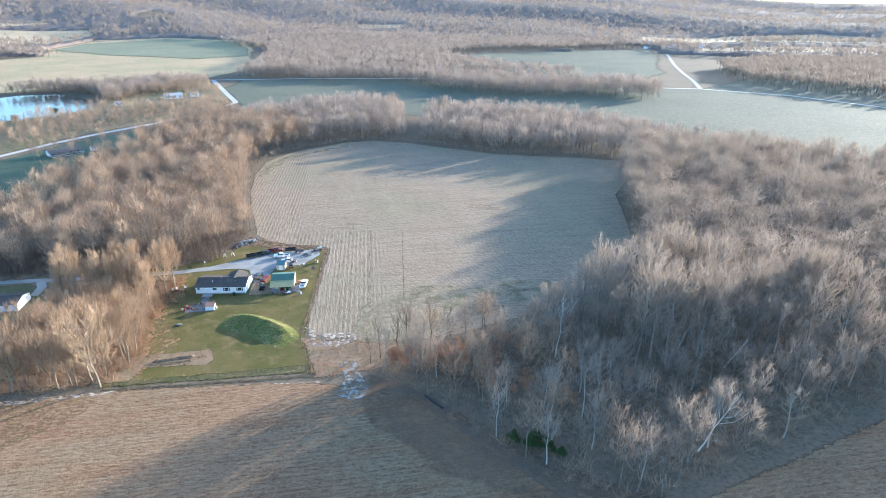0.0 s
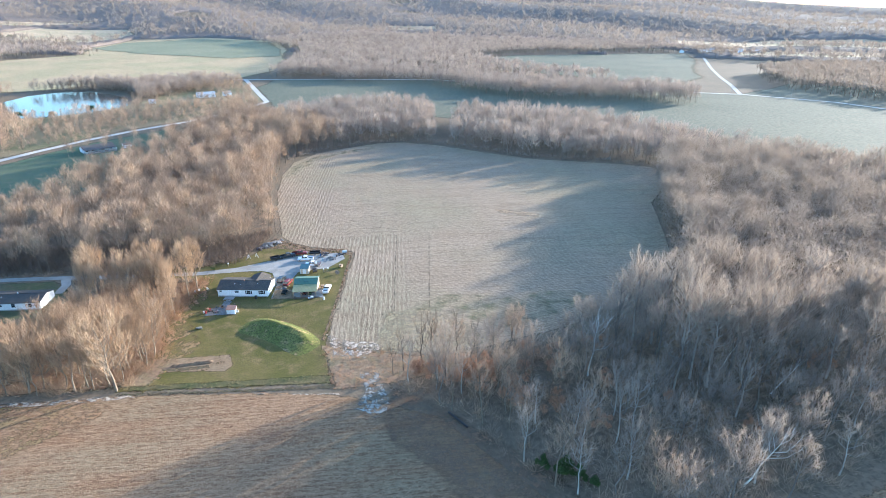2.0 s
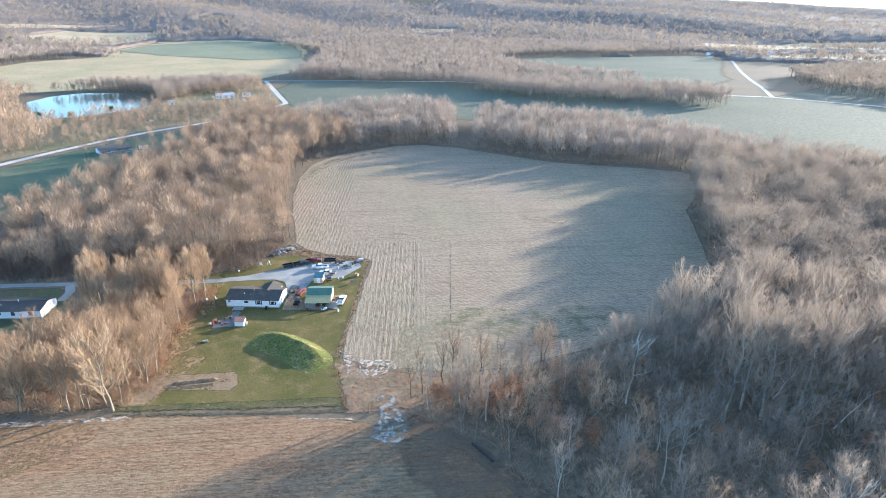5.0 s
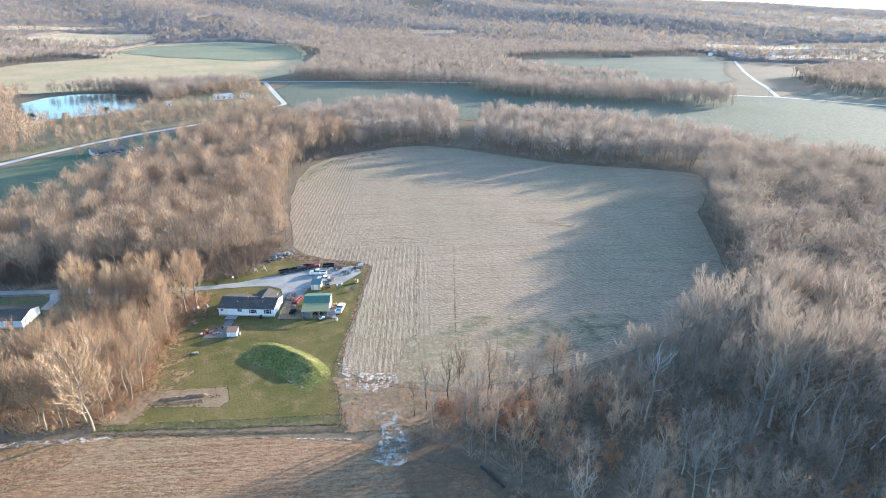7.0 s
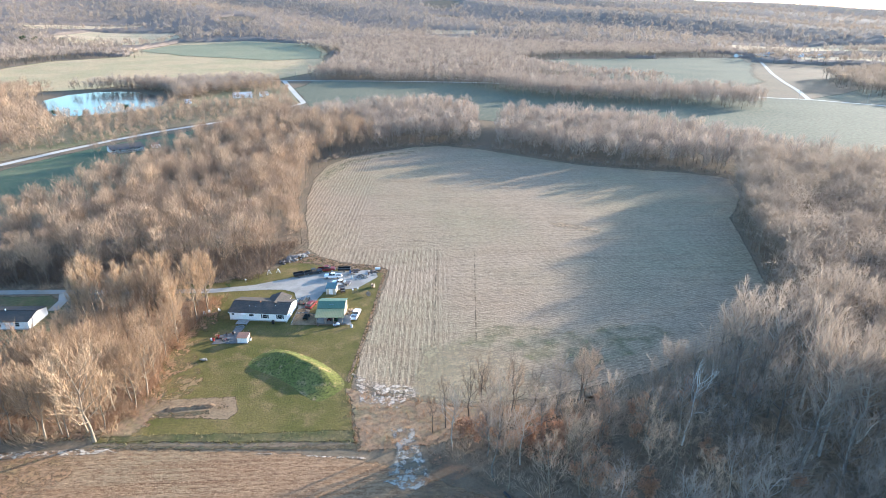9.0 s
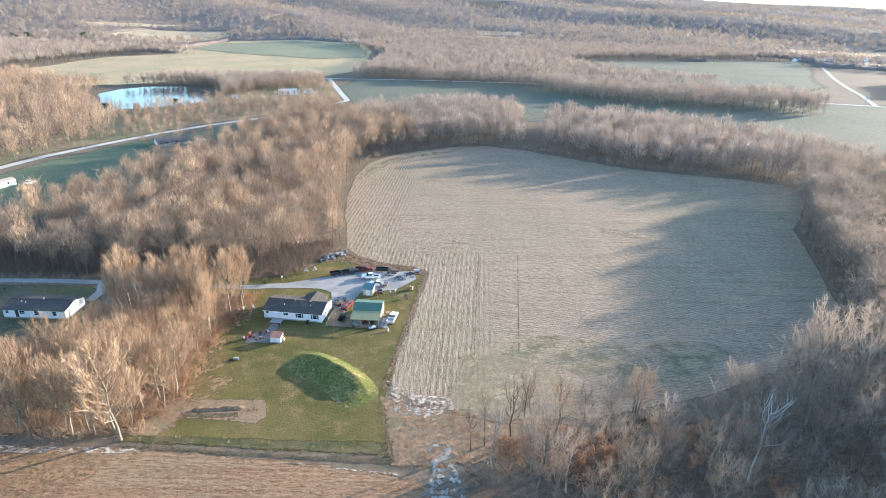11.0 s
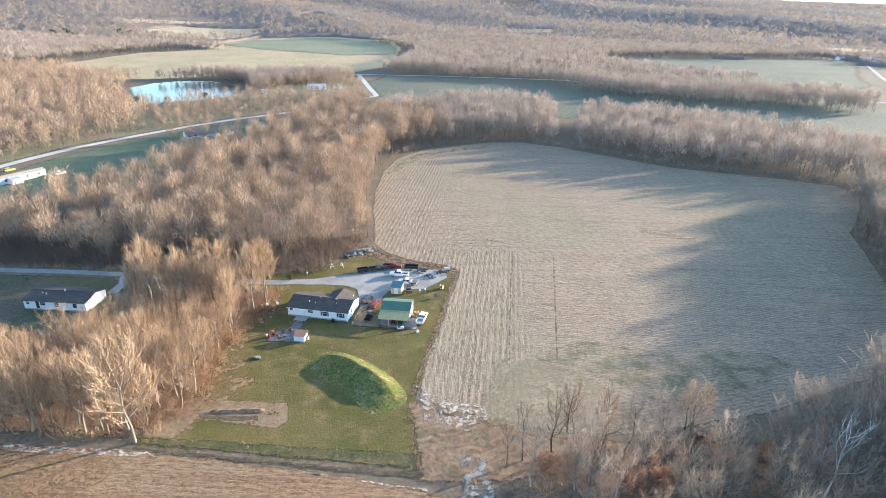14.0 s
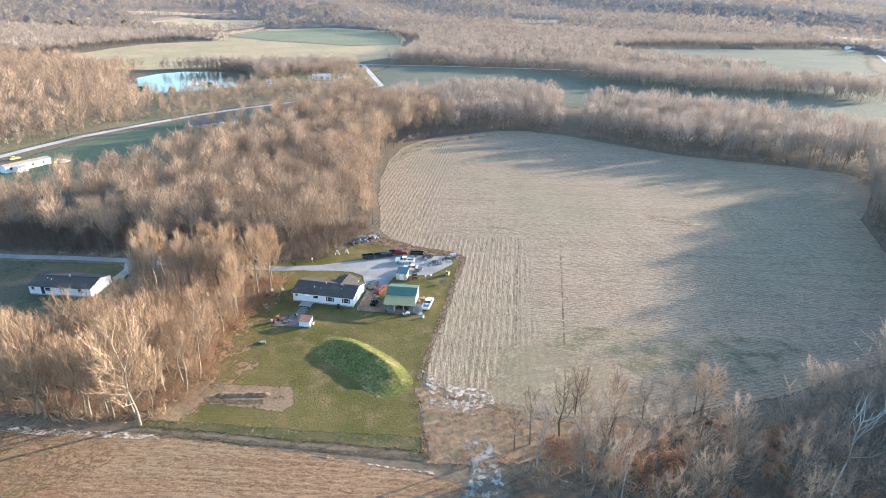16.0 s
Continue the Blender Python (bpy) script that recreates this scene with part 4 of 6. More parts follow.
wood_stuff("weeds", scatter([[(-14, 121), (-3, 117.5), (12, 112.5), (36, 112.5), (46, 116), (40, 108), (20, 103), (5, 99), (-9, 98.5), (-12, 108)]], 1.3, 37), weeds, (0.4, 1.1), M_RUST_WEED, "dry rusty weeds at the field corner", "weeds", 38)
wood_stuff("weeds", scatter([[(-62, 106.6), (-9.8, 106), (-9.3, 100.8), (-26, 101.6), (-44, 102.6), (-62, 103.4)], [(-66, 118), (-56, 121), (-54, 113), (-58, 105), (-76, 105), (-80, 112)]], 1.3, 39), weeds, (0.3, 0.8), M_STRAW_WEED, "dry tufts along the ditch", "weeds", 40)
wood_stuff("weeds", scatter([[(-38, 207), (-31, 201), (-22, 194.5), (-10, 191.6), (-5.4, 187.6), (-8.5, 158), (-11.5, 136), (-12.6, 122), (-14, 123), (-12.2, 137), (-9.7, 158), (-7, 185), (-12, 187), (-24, 189), (-33, 194), (-44, 196)]], 1.1, 41),
           weeds, (0.3, 0.7), M_RUST_WEED, "dry weeds between lawn and field", "weeds", 42)
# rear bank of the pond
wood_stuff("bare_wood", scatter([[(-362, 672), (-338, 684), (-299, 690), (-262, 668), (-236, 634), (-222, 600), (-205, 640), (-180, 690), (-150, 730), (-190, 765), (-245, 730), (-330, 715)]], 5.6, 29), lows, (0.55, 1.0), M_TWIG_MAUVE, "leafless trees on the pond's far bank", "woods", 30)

# pond
k = Nodes("pond_water", 0.10, spec=0.5)
k.color((0.02, 0.028, 0.03)).bump(k.noise(0.5, 3.0), 0.025, 0.1)
k.put(k.b.inputs["IOR"], 1.33)
sheet("pond", POND, 0.12, k.m, 0.5, 6.0, 1.5, "still dark pond reflecting a pale sky", "pond")


# ---- materials of built things ----
def siding_mat(name, c, period=0.13):
    """Lapped boards with faint dirt."""
    k = Nodes(name, 0.55, spec=0.3)
    s = k.add("ShaderNodeSeparateXYZ", Vector=k.pos).outputs["Z"]
    lap = k.math("FRACT", k.math("DIVIDE", s, period))
    dirt = k.noise(0.9, 5.0, 0.7)
    col = k.mix(k.ramp(dirt, 0.5, 0.8, 0.0, 0.35), c, tuple(v * 0.72 for v in c))
    col = k.mix(k.ramp(lap, 0.82, 0.98, 0.0, 0.45), col, tuple(v * 0.5 for v in c))
    k.color(col).bump(lap, 0.3, 0.02)
    return k.m


def shingle_mat(name, c1, c2, stain):
    k = Nodes(name, 0.9, spec=0.15)
    n = k.noise(2.2, 5.0, 0.7)
    big = k.noise(0.35, 3.0, 0.6)
    s = k.add("ShaderNodeSeparateXYZ", Vector=k.pos).outputs["Z"]
    row = k.math("FRACT", k.math("DIVIDE", s, 0.055))
    col = k.mix(k.ramp(n, 0.35, 0.65), c1, c2)
    col = k.mix(k.ramp(big, 0.5, 0.75, 0.0, 0.5), col, stain)
    k.color(k.mix(k.ramp(row, 0.7, 1.0, 0.0, 0.35), col, (0.02, 0.02, 0.02))).bump(n, 0.3, 0.02)
    return k.m


def ribbed_mat(name, c1, c2):
    k = Nodes(name, 0.5, 0.0, 0.4)
    n = k.noise(0.7, 5.0, 0.7)
    r = stripes(k, 0.46, 0.1, 0.0, (0.75, 0.95))
    col = k.mix(k.ramp(n, 0.4, 0.75), c1, c2)
    k.color(k.mix(k.math("MULTIPLY", r, 0.4), col, tuple(v * 0.5 for v in c1))).bump(r, 0.4, 0.04)
    return k.m


M_SIDING = siding_mat("white_vinyl_siding", (0.80, 0.80, 0.79))
M_TAN = siding_mat("tan_steel_siding", (0.56, 0.46, 0.32), 0.3)
M_SHINGLE = shingle_mat("dark_shingles", (0.066, 0.058, 0.052), (0.10, 0.085, 0.07), (0.17, 0.125, 0.09))
M_GREENROOF = ribbed_mat("green_steel_roof", (0.085, 0.135, 0.085), (0.11, 0.165, 0.105))
M_PORCHROOF = ribbed_mat("faded_olive_roof", (0.27, 0.25, 0.11), (0.32, 0.275, 0.14))
M_TEALROOF = ribbed_mat("blue_teal_roof", (0.05, 0.10, 0.115), (0.07, 0.125, 0.14))
M_RUSTROOF = ribbed_mat("rusty_brown_roof", (0.33, 0.17, 0.10), (0.24, 0.13, 0.085))
M_GREYROOF = ribbed_mat("grey_steel_roof", (0.42, 0.42, 0.42), (0.34, 0.34, 0.34))
M_DULLROOF = shingle_mat("weathered_brown_shingles", (0.13, 0.11, 0.095), (0.17, 0.14, 0.12), (0.10, 0.085, 0.075))
M_TANROOF = ribbed_mat("tan_trailer_roof", (0.36, 0.28, 0.21), (0.30, 0.24, 0.18))
M_TRIM = plain_mat("white_trim", (0.80, 0.80, 0.78), (0.66, 0.66, 0.63), 0.5)
M_SHUTTER = plain_mat("dark_shutter", (0.035, 0.04, 0.045), rough=0.6)
M_WOOD = plain_mat("weathered_timber", (0.32, 0.25, 0.18), (0.22, 0.17, 0.125), 0.85, spec=0.15, scale=2.0, bump=0.3)
M_GREYWOOD = plain_mat("grey_deck_boards", (0.36, 0.34, 0.31), (0.26, 0.24, 0.22), 0.85, spec=0.15, scale=2.0, bump=0.3)
M_BLOCK = plain_mat("grey_skirting", (0.40, 0.39, 0.37), (0.30, 0.29, 0.27), 0.9, scale=2.0)
M_TYRE = plain_mat("tyre_rubber", (0.02, 0.02, 0.021), (0.035, 0.033, 0.03), 0.85)
M_RIM = plain_mat("alloy_rim", (0.55, 0.55, 0.56), rough=0.35, metal=0.9)
M_CHROME = plain_mat("bright_metal", (0.65, 0.65, 0.66), rough=0.3, metal=0.9)
M_STEEL = plain_mat("dark_steel", (0.10, 0.10, 0.105), (0.16, 0.11, 0.08), 0.6, 0.3)
M_BLACK = plain_mat("black_paint", (0.02, 0.02, 0.022), rough=0.4)
M_WHITEPAINT = plain_mat("white_car_paint", (0.80, 0.80, 0.80), (0.72, 0.71, 0.69), 0.3, spec=0.5)
M_REDPAINT = plain_mat("red_car_paint", (0.15, 0.016, 0.016), (0.12, 0.016, 0.016), 0.42, spec=0.3)
M_BLACKPAINT = plain_mat("black_car_paint", (0.02, 0.02, 0.022), (0.03, 0.03, 0.03), 0.25, 0.0, 0.6)
M_DARKPAINT = plain_mat("dark_green_car_paint", (0.012, 0.017, 0.016), rough=0.45, spec=0.25)
M_GREYPAINT = plain_mat("charcoal_car_paint", (0.04, 0.044, 0.048), rough=0.42, spec=0.3)
M_YELLOW = plain_mat("yellow_paint", (0.55, 0.50, 0.08), (0.42, 0.38, 0.08), 0.5)
M_GREENPAINT = plain_mat("green_machine_paint", (0.03, 0.09, 0.03), rough=0.45)
M_STONE = plain_mat("fieldstone", (0.25, 0.23, 0.205), (0.16, 0.15, 0.135), 0.9, scale=1.5, bump=0.4)
M_TARP = plain_mat("pale_tarp", (0.62, 0.62, 0.60), (0.50, 0.50, 0.49), 0.6, scale=2.0, bump=0.3)
M_BLUE = plain_mat("blue_plastic", (0.08, 0.16, 0.34), rough=0.5)
M_REDPLASTIC = plain_mat("red_plastic", (0.42, 0.05, 0.04), rough=0.5)
k = Nodes("window_glass", 0.08, spec=0.6)
k.color((0.03, 0.035, 0.04))
M_GLASS = k.m
k = Nodes("clear_lamp_lens", 0.15, spec=0.6)
k.color((0.7, 0.7, 0.68))
M_LAMP = k.m
k = Nodes("red_lamp_lens", 0.2, spec=0.6)
k.color((0.35, 0.02, 0.02))
M_TAIL = k.m


# ---- buildings ----
def gable_body(bm, L, D, z0, eave, ridge):
    """Walls of a gabled house as a closed prism, ridge along x."""
    a = [bm.verts.new(p) for p in ((0, 0, z0), (0, D, z0), (0, D, eave), (0, D / 2, ridge), (0, 0, eave))]
    b = [bm.verts.new((L, v.co.y, v.co.z)) for v in a]
    bm.faces.new(a)
    bm.faces.new(b[::-1])
    for i in range(5):
        j = (i + 1) % 5
        bm.faces.new((a[j], a[i], b[i], b[j]))
    return bm


def slab(bm, p, q, r, s, t):
    """A tilted plate through four corners, of thickness t below them."""
    top = [bm.verts.new(v) for v in (p, q, r, s)]
    bot = [bm.verts.new((v[0], v[1], v[2] - t)) for v in (p, q, r, s)]
    bm.faces.new(top)
    bm.faces.new(bot[::-1])
    for i in range(4):
        j = (i + 1) % 4
        bm.faces.new((top[j], top[i], bot[i], bot[j]))
    bmesh.ops.recalc_face_normals(bm, faces=bm.faces)
    return bm


def gable_roof(parent, L, D, eave, ridge, over, t, material, label=""):
    drop = (ridge - eave) / (D / 2) * over
    for y, sgn in ((-over, 1), (D + over, -1)):
        bm = bmesh.new()
        slab(bm, (-over, y, eave - drop + t), (L + over, y, eave - drop + t), (L + over, D / 2, ridge + t), (-over, D / 2, ridge + t), t)
        part("roof_slope", bm, material, parent, label)
    bm = bmesh.new()
    box(bm, -over, D / 2 - 0.14, ridge + t - 0.02, L + over, D / 2 + 0.14, ridge + t + 0.05, 0.02)
    part("ridge_cap", bm, material, parent)


def window(parent, x, z, w, h, y=0.0, shutters=False, side=None):
    """A framed window on the front (or back) wall; side gives the x of a gable wall instead."""
    def span(u0, v0, d0, u1, v1, d1):
        if side is None:
            return (u0, y - d1, v0, u1, y - d0, v1)
        return (side + d0, u0, v0, side + d1, u1, v1)
    bm = bmesh.new()
    f = 0.09
    box(bm, *span(x - w / 2 - f, z - f, 0.004, x + w / 2 + f, z, 0.06))
    box(bm, *span(x - w / 2 - f, z + h, 0.004, x + w / 2 + f, z + h + f, 0.06))
    box(bm, *span(x - w / 2 - f, z, 0.004, x - w / 2, z + h, 0.06))
    box(bm, *span(x + w / 2, z, 0.004, x + w / 2 + f, z + h, 0.06))
    box(bm, *span(x - w / 2, z + h / 2 - 0.025, 0.02, x + w / 2, z + h / 2 + 0.025, 0.045))
    win = part("window", bm, M_TRIM, parent)
    bm = bmesh.new()
    box(bm, *span(x - w / 2, z, 0.006, x + w / 2, z + h, 0.018))
    part("pane", bm, M_GLASS, win)
    if shutters:
        for u in (x - w / 2 - f - 0.4, x + w / 2 + f + 0.03):
            bm = bmesh.new()
            box(bm, *span(u, z - 0.05, 0.004, u + 0.37, z + h + 0.05, 0.05), 0.01)
            for n in range(6):
                zz = z + h * (n + 0.5) / 6
                box(bm, *span(u + 0.04, zz - 0.03, 0.05, u + 0.33, zz + 0.03, 0.065))
            part("shutter", bm, M_SHUTTER, parent)


def door_panel(parent, x, z, w, h, y=0.0, material=None, side=None):
    bm = bmesh.new()
    d = (x - w / 2, y - 0.05, z, x + w / 2, y - 0.004, z + h) if side is None else (side + 0.004, x - w / 2, z, side + 0.05, x + w / 2, z + h)
    box(bm, *d, 0.01)
    d2 = part("door", bm, material or M_TRIM, parent)
    bm = bmesh.new()
    c = (x + w * 0.38, y - 0.09, z + h * 0.47) if side is None else (side + 0.09, x + w * 0.38, z + h * 0.47)
    bmesh.ops.create_icosphere(bm, subdivisions=1, radius=0.05, matrix=Matrix.Translation(c))
    part("handle", bm, M_CHROME, d2)


def stack(parent, x, y, z, h, r, name="roof_vent", material=None):
    bm = bmesh.new()
    rod(bm, (x, y, z - 0.3), (x, y, z + h), r, r, 8)
    rod(bm, (x, y, z + h), (x, y, z + h + 0.1), r * 1.5, r * 1.2, 8)
    part(name, bm, material or M_TRIM, parent)


def main_house():
    L, D, eave, ridge = 16.6, 9.0, 2.75, 4.05
    h = thing("house", pose(-49.6, 154.9, 0, 0, 0, -8.0), "white single-storey house with a dark shingled gable roof", "house")
    bm = bmesh.new()
    box(bm, 0.08, 0.08, -0.3, L - 0.08, D - 0.08, 0.48)
    part("skirting", bm, M_BLOCK, h, "grey foundation skirting")
    part("wall", gable_body(bmesh.new(), L, D, 0.46, eave, ridge), M_SIDING, h)
    gable_roof(h, L, D, eave, ridge, 0.32, 0.14, M_SHINGLE)
    # cross gable over the back of the house
    xc, hw, yb, rz = 11.9, 2.9, D + 1.2, ridge + 0.25
    bm = bmesh.new()
    e = rz - hw * 0.36
    ys = D / 2 + 0.1
    a = [bm.verts.new((x, y, z)) for y in (ys, yb) for x, z in ((xc - hw, e - 0.55), (xc - hw, e), (xc, rz), (xc + hw, e), (xc + hw, e - 0.55))]
    bm.faces.new(a[5:])
    bm.faces.new(a[:5][::-1])
    for i in range(5):
        j = (i + 1) % 5
        bm.faces.new((a[i], a[j], a[5 + j], a[5 + i]))
    bmesh.ops.recalc_face_normals(bm, faces=bm.faces)
    part("rear_gable", bm, M_SIDING, h)
    for sx in (-1, 1):
        bm = bmesh.new()
        slab(bm, (xc, ys - 1.0, rz + 0.12), (xc, yb + 0.3, rz + 0.12), (xc + sx * (hw + 0.25), yb + 0.3, e + 0.0), (xc + sx * (hw + 0.25), ys - 0.2, e + 0.0), 0.12)
        part("roof_slope", bm, M_SHINGLE, h)
    for x in (xc - hw + 0.3, xc + hw - 0.3):
        part("porch_post", rod(bmesh.new(), (x, yb - 0.2, 0.0), (x, yb - 0.2, e - 0.4), 0.08), M_TRIM, h)
    for y in (-0.30, D + 0.30):
        boxed("gutter", (-0.3, y - 0.06, eave - 0.22, L + 0.3, y + 0.06, eave - 0.1), M_TRIM, h)
    for x in (0.06, L - 0.06):
        part("downpipe", rod(bmesh.new(), (x, -0.1, 0.1), (x, -0.1, eave - 0.2), 0.05), M_TRIM, h)
    window(h, 1.0, 1.75, 0.75, 0.6)
    door_panel(h, 4.3, 0.5, 0.95, 2.05)
    bm = bmesh.new()
    slab(bm, (3.6, -0.9, 2.5), (5.0, -0.9, 2.5), (5.0, -0.01, 2.72), (3.6, -0.01, 2.72), 0.06)
    part("door_awning", bm, M_TRIM, h)
    window(h, 6.35, 1.6, 1.35, 0.8)
    window(h, 10.3, 1.15, 1.2, 1.25, shutters=True)
    window(h, 14.7, 1.15, 1.15, 1.2, shutters=True)
    window(h, 3.0, 1.35, 0.9, 1.0, side=L)
    stack(h, 5.2, 2.3, 3.4, 0.45, 0.07)
    stack(h, 7.8, 4.0, 3.8, 0.6, 0.14, "chimney", M_RUSTROOF)
    stack(h, 12.6, 2.7, 3.5, 0.3, 0.06)
    bm = bmesh.new()
    rod(bm, (7.0, 2.2, 3.2), (7.0, 2.2, 3.7), 0.05)
    part("roof_vent", bm, M_TRIM, h)
    # deck at the front door
    d = thing("deck", pose(-49.6, 154.9, 0, 0, 0, -8.0), "grey wooden deck with steps at the front door", "deck")
    n = 0
    for i in range(14):
        boxed("deck_board", (2.6, -0.25 - 0.19 * i, 0.42, 5.9, -0.08 - 0.19 * i, 0.47), M_GREYWOOD, d)
    for x in (2.7, 5.8):
        for y in (-0.3, -2.6):
            boxed("leg", (x - 0.06, y - 0.06, -0.1, x + 0.06, y + 0.06, 0.42), M_GREYWOOD, d)
    boxed("step", (3.6, -3.0, -0.05, 5.0, -2.74, 0.22), M_GREYWOOD, d)
    return h


def neighbour_house():
    L, D, eave, ridge = 17.4, 8.6, 2.75, 3.8
    h = thing("house", pose(-120.6, 152.6, 0, 0, 0, -1.5), "white single-storey house with dark roof behind leafless trees", "house")
    boxed("skirting", (0.08, 0.08, -0.3, L - 0.08, D - 0.08, 0.48), M_BLOCK, h)
    part("wall", gable_body(bmesh.new(), L, D, 0.46, eave, ridge), M_SIDING, h)
    gable_roof(h, L, D, eave, ridge, 0.32, 0.14, M_SHINGLE)
    for x, w, z, hh in ((1.2, 0.8, 1.6, 0.8), (5.4, 1.4, 1.5, 0.9), (9.4, 1.1, 1.2, 1.2), (14.4, 1.1, 1.2, 1.2)):
        window(h, x, z, w, hh)
    door_panel(h, 3.9, 0.5, 0.95, 2.05, material=M_SHUTTER)
    stack(h, 5.0, 2.5, 3.4, 0.4, 0.07)
    stack(h, 9.2, 4.1, 3.75, 0.6, 0.14, "chimney")
    stack(h, 3.6, 3.0, 3.5, 0.3, 0.06)


def pole_barn():
    b = thing("pole_barn", pose(-24.7, 151.2, 0, 0, 0, -3.0), "tan pole barn with a green steel roof and open porch", "barn")
    L = 7.4
    bm = bmesh.new()
    y0, y1, e, r = 3.4, 9.8, 3.1, 4.2
    ym = 6.2
    prof = ((y0, -0.2), (y1, -0.2), (y1, e), (ym, r), (y0, e + 0.15))
    a = [bm.verts.new((0, y, z)) for y, z in prof]
    c = [bm.verts.new((L, y, z)) for y, z in prof]
    bm.faces.new(a)
    bm.faces.new(c[::-1])
    for i in range(5):
        bm.faces.new((a[(i + 1) % 5], a[i], c[i], c[(i + 1) % 5]))
    bmesh.ops.recalc_face_normals(bm, faces=bm.faces)
    part("wall", bm, M_TAN, b)
    o = 0.3
    bm = bmesh.new()
    slab(bm, (-o, y0 - 0.1, e + 0.2), (L + o, y0 - 0.1, e + 0.2), (L + o, ym, r + 0.08), (-o, ym, r + 0.08), 0.07)
    part("roof_slope", bm, M_GREENROOF, b)
    bm = bmesh.new()
    slab(bm, (-o, y1 + o, e), (L + o, y1 + o, e), (L + o, ym, r + 0.08), (-o, ym, r + 0.08), 0.07)
    part("roof_slope", bm, M_GREENROOF, b)
    bm = bmesh.new()
    slab(bm, (-o, -0.35, 2.35), (L + o, -0.35, 2.35), (L + o, y0 - 0.1, e + 0.12), (-o, y0 - 0.1, e + 0.12), 0.06)
    part("porch_roof", bm, M_PORCHROOF, b, "faded olive porch roof")
    boxed("skylight", (3.1, 4.5, 3.80, 4.3, 4.9, 3.86), M_TEALROOF, b)
    for x in (0.05, 2.45, 4.9, L - 0.05):
        boxed("post", (x - 0.08, -0.08, -0.2, x + 0.08, 0.08, 2.38), M_WOOD, b)
    boxed("beam", (-0.05, -0.1, 2.1, L + 0.05, 0.1, 2.34), M_WOOD, b)
    door_panel(b, 1.6, 0.05, 1.0, 2.05, y=y0)
    door_panel(b, 4.9, 0.05, 2.6, 2.4, y=y0, material=M_STEEL)
    door_panel(b, 6.6, 0.05, 1.0, 2.05, side=L)
    window(b, 8.2, 1.2, 0.8, 0.8, side=L)


def small_shed(x, y, turn, w, d, lo, hi, roof, wall, label):
    s = thing("shed", pose(x, y, 0, 0, 0, turn), label, "shed")
    bm = bmesh.new()
    prof = ((0, -0.15), (d, -0.15), (d, hi), (0, lo))
    a = [bm.verts.new((0, yy, z)) for yy, z in prof]
    c = [bm.verts.new((w, yy, z)) for yy, z in prof]
    bm.faces.new(a)
    bm.faces.new(c[::-1])
    for i in range(4):
        bm.faces.new((a[(i + 1) % 4], a[i], c[i], c[(i + 1) % 4]))
    bmesh.ops.recalc_face_normals(bm, faces=bm.faces)
    part("wall", bm, wall, s)
    g = (hi - lo) / d
    bm = bmesh.new()
    slab(bm, (-0.15, -0.2, lo - 0.2 * g + 0.07), (w + 0.15, -0.2, lo - 0.2 * g + 0.07), (w + 0.15, d + 0.15, hi + 0.15 * g + 0.07), (-0.15, d + 0.15, hi + 0.15 * g + 0.07), 0.06)
    part("roof", bm, roof, s)
    door_panel(s, w / 2, 0.0, min(1.2, w * 0.5), lo - 0.25, material=M_TRIM)
    for xx in (0.04, w - 0.04):
        boxed("corner_trim", (xx - 0.05, -0.03, 0.0, xx + 0.05, -0.004, lo), M_TRIM, s)


def mobile_home():
    L, D = 20.5, 4.6
    a = math.degrees(math.atan2(19.0, 7.7))
    h = thing("mobile_home", pose(-215.0, 262.8, 0, 0, 0, a), "long white mobile home with a tan roof on grass", "mobile home")
    part("wall", gable_body(bmesh.new(), L, D, -0.1, 2.9, 3.5), M_SIDING, h)
    gable_roof(h, L, D, 2.9, 3.5, 0.2, 0.1, M_TANROOF)
    for x in (2.5, 6.0, 12.0, 17.0):
        window(h, x, 1.2, 1.2, 1.0)
    door_panel(h, 9.0, 0.3, 0.95, 2.05)
    window(h, 2.3, 1.2, 1.2, 1.0, side=L)
    boxed("annex", (3.0, -4.0, -0.1, 7.5, -0.01, 2.3), M_SIDING, h)
    bm = bmesh.new()
    slab(bm, (2.8, -4.2, 2.36), (7.7, -4.2, 2.36), (7.7, 0.1, 2.75), (2.8, 0.1, 2.75), 0.08)
    part("annex_roof", bm, M_GREYROOF, h)


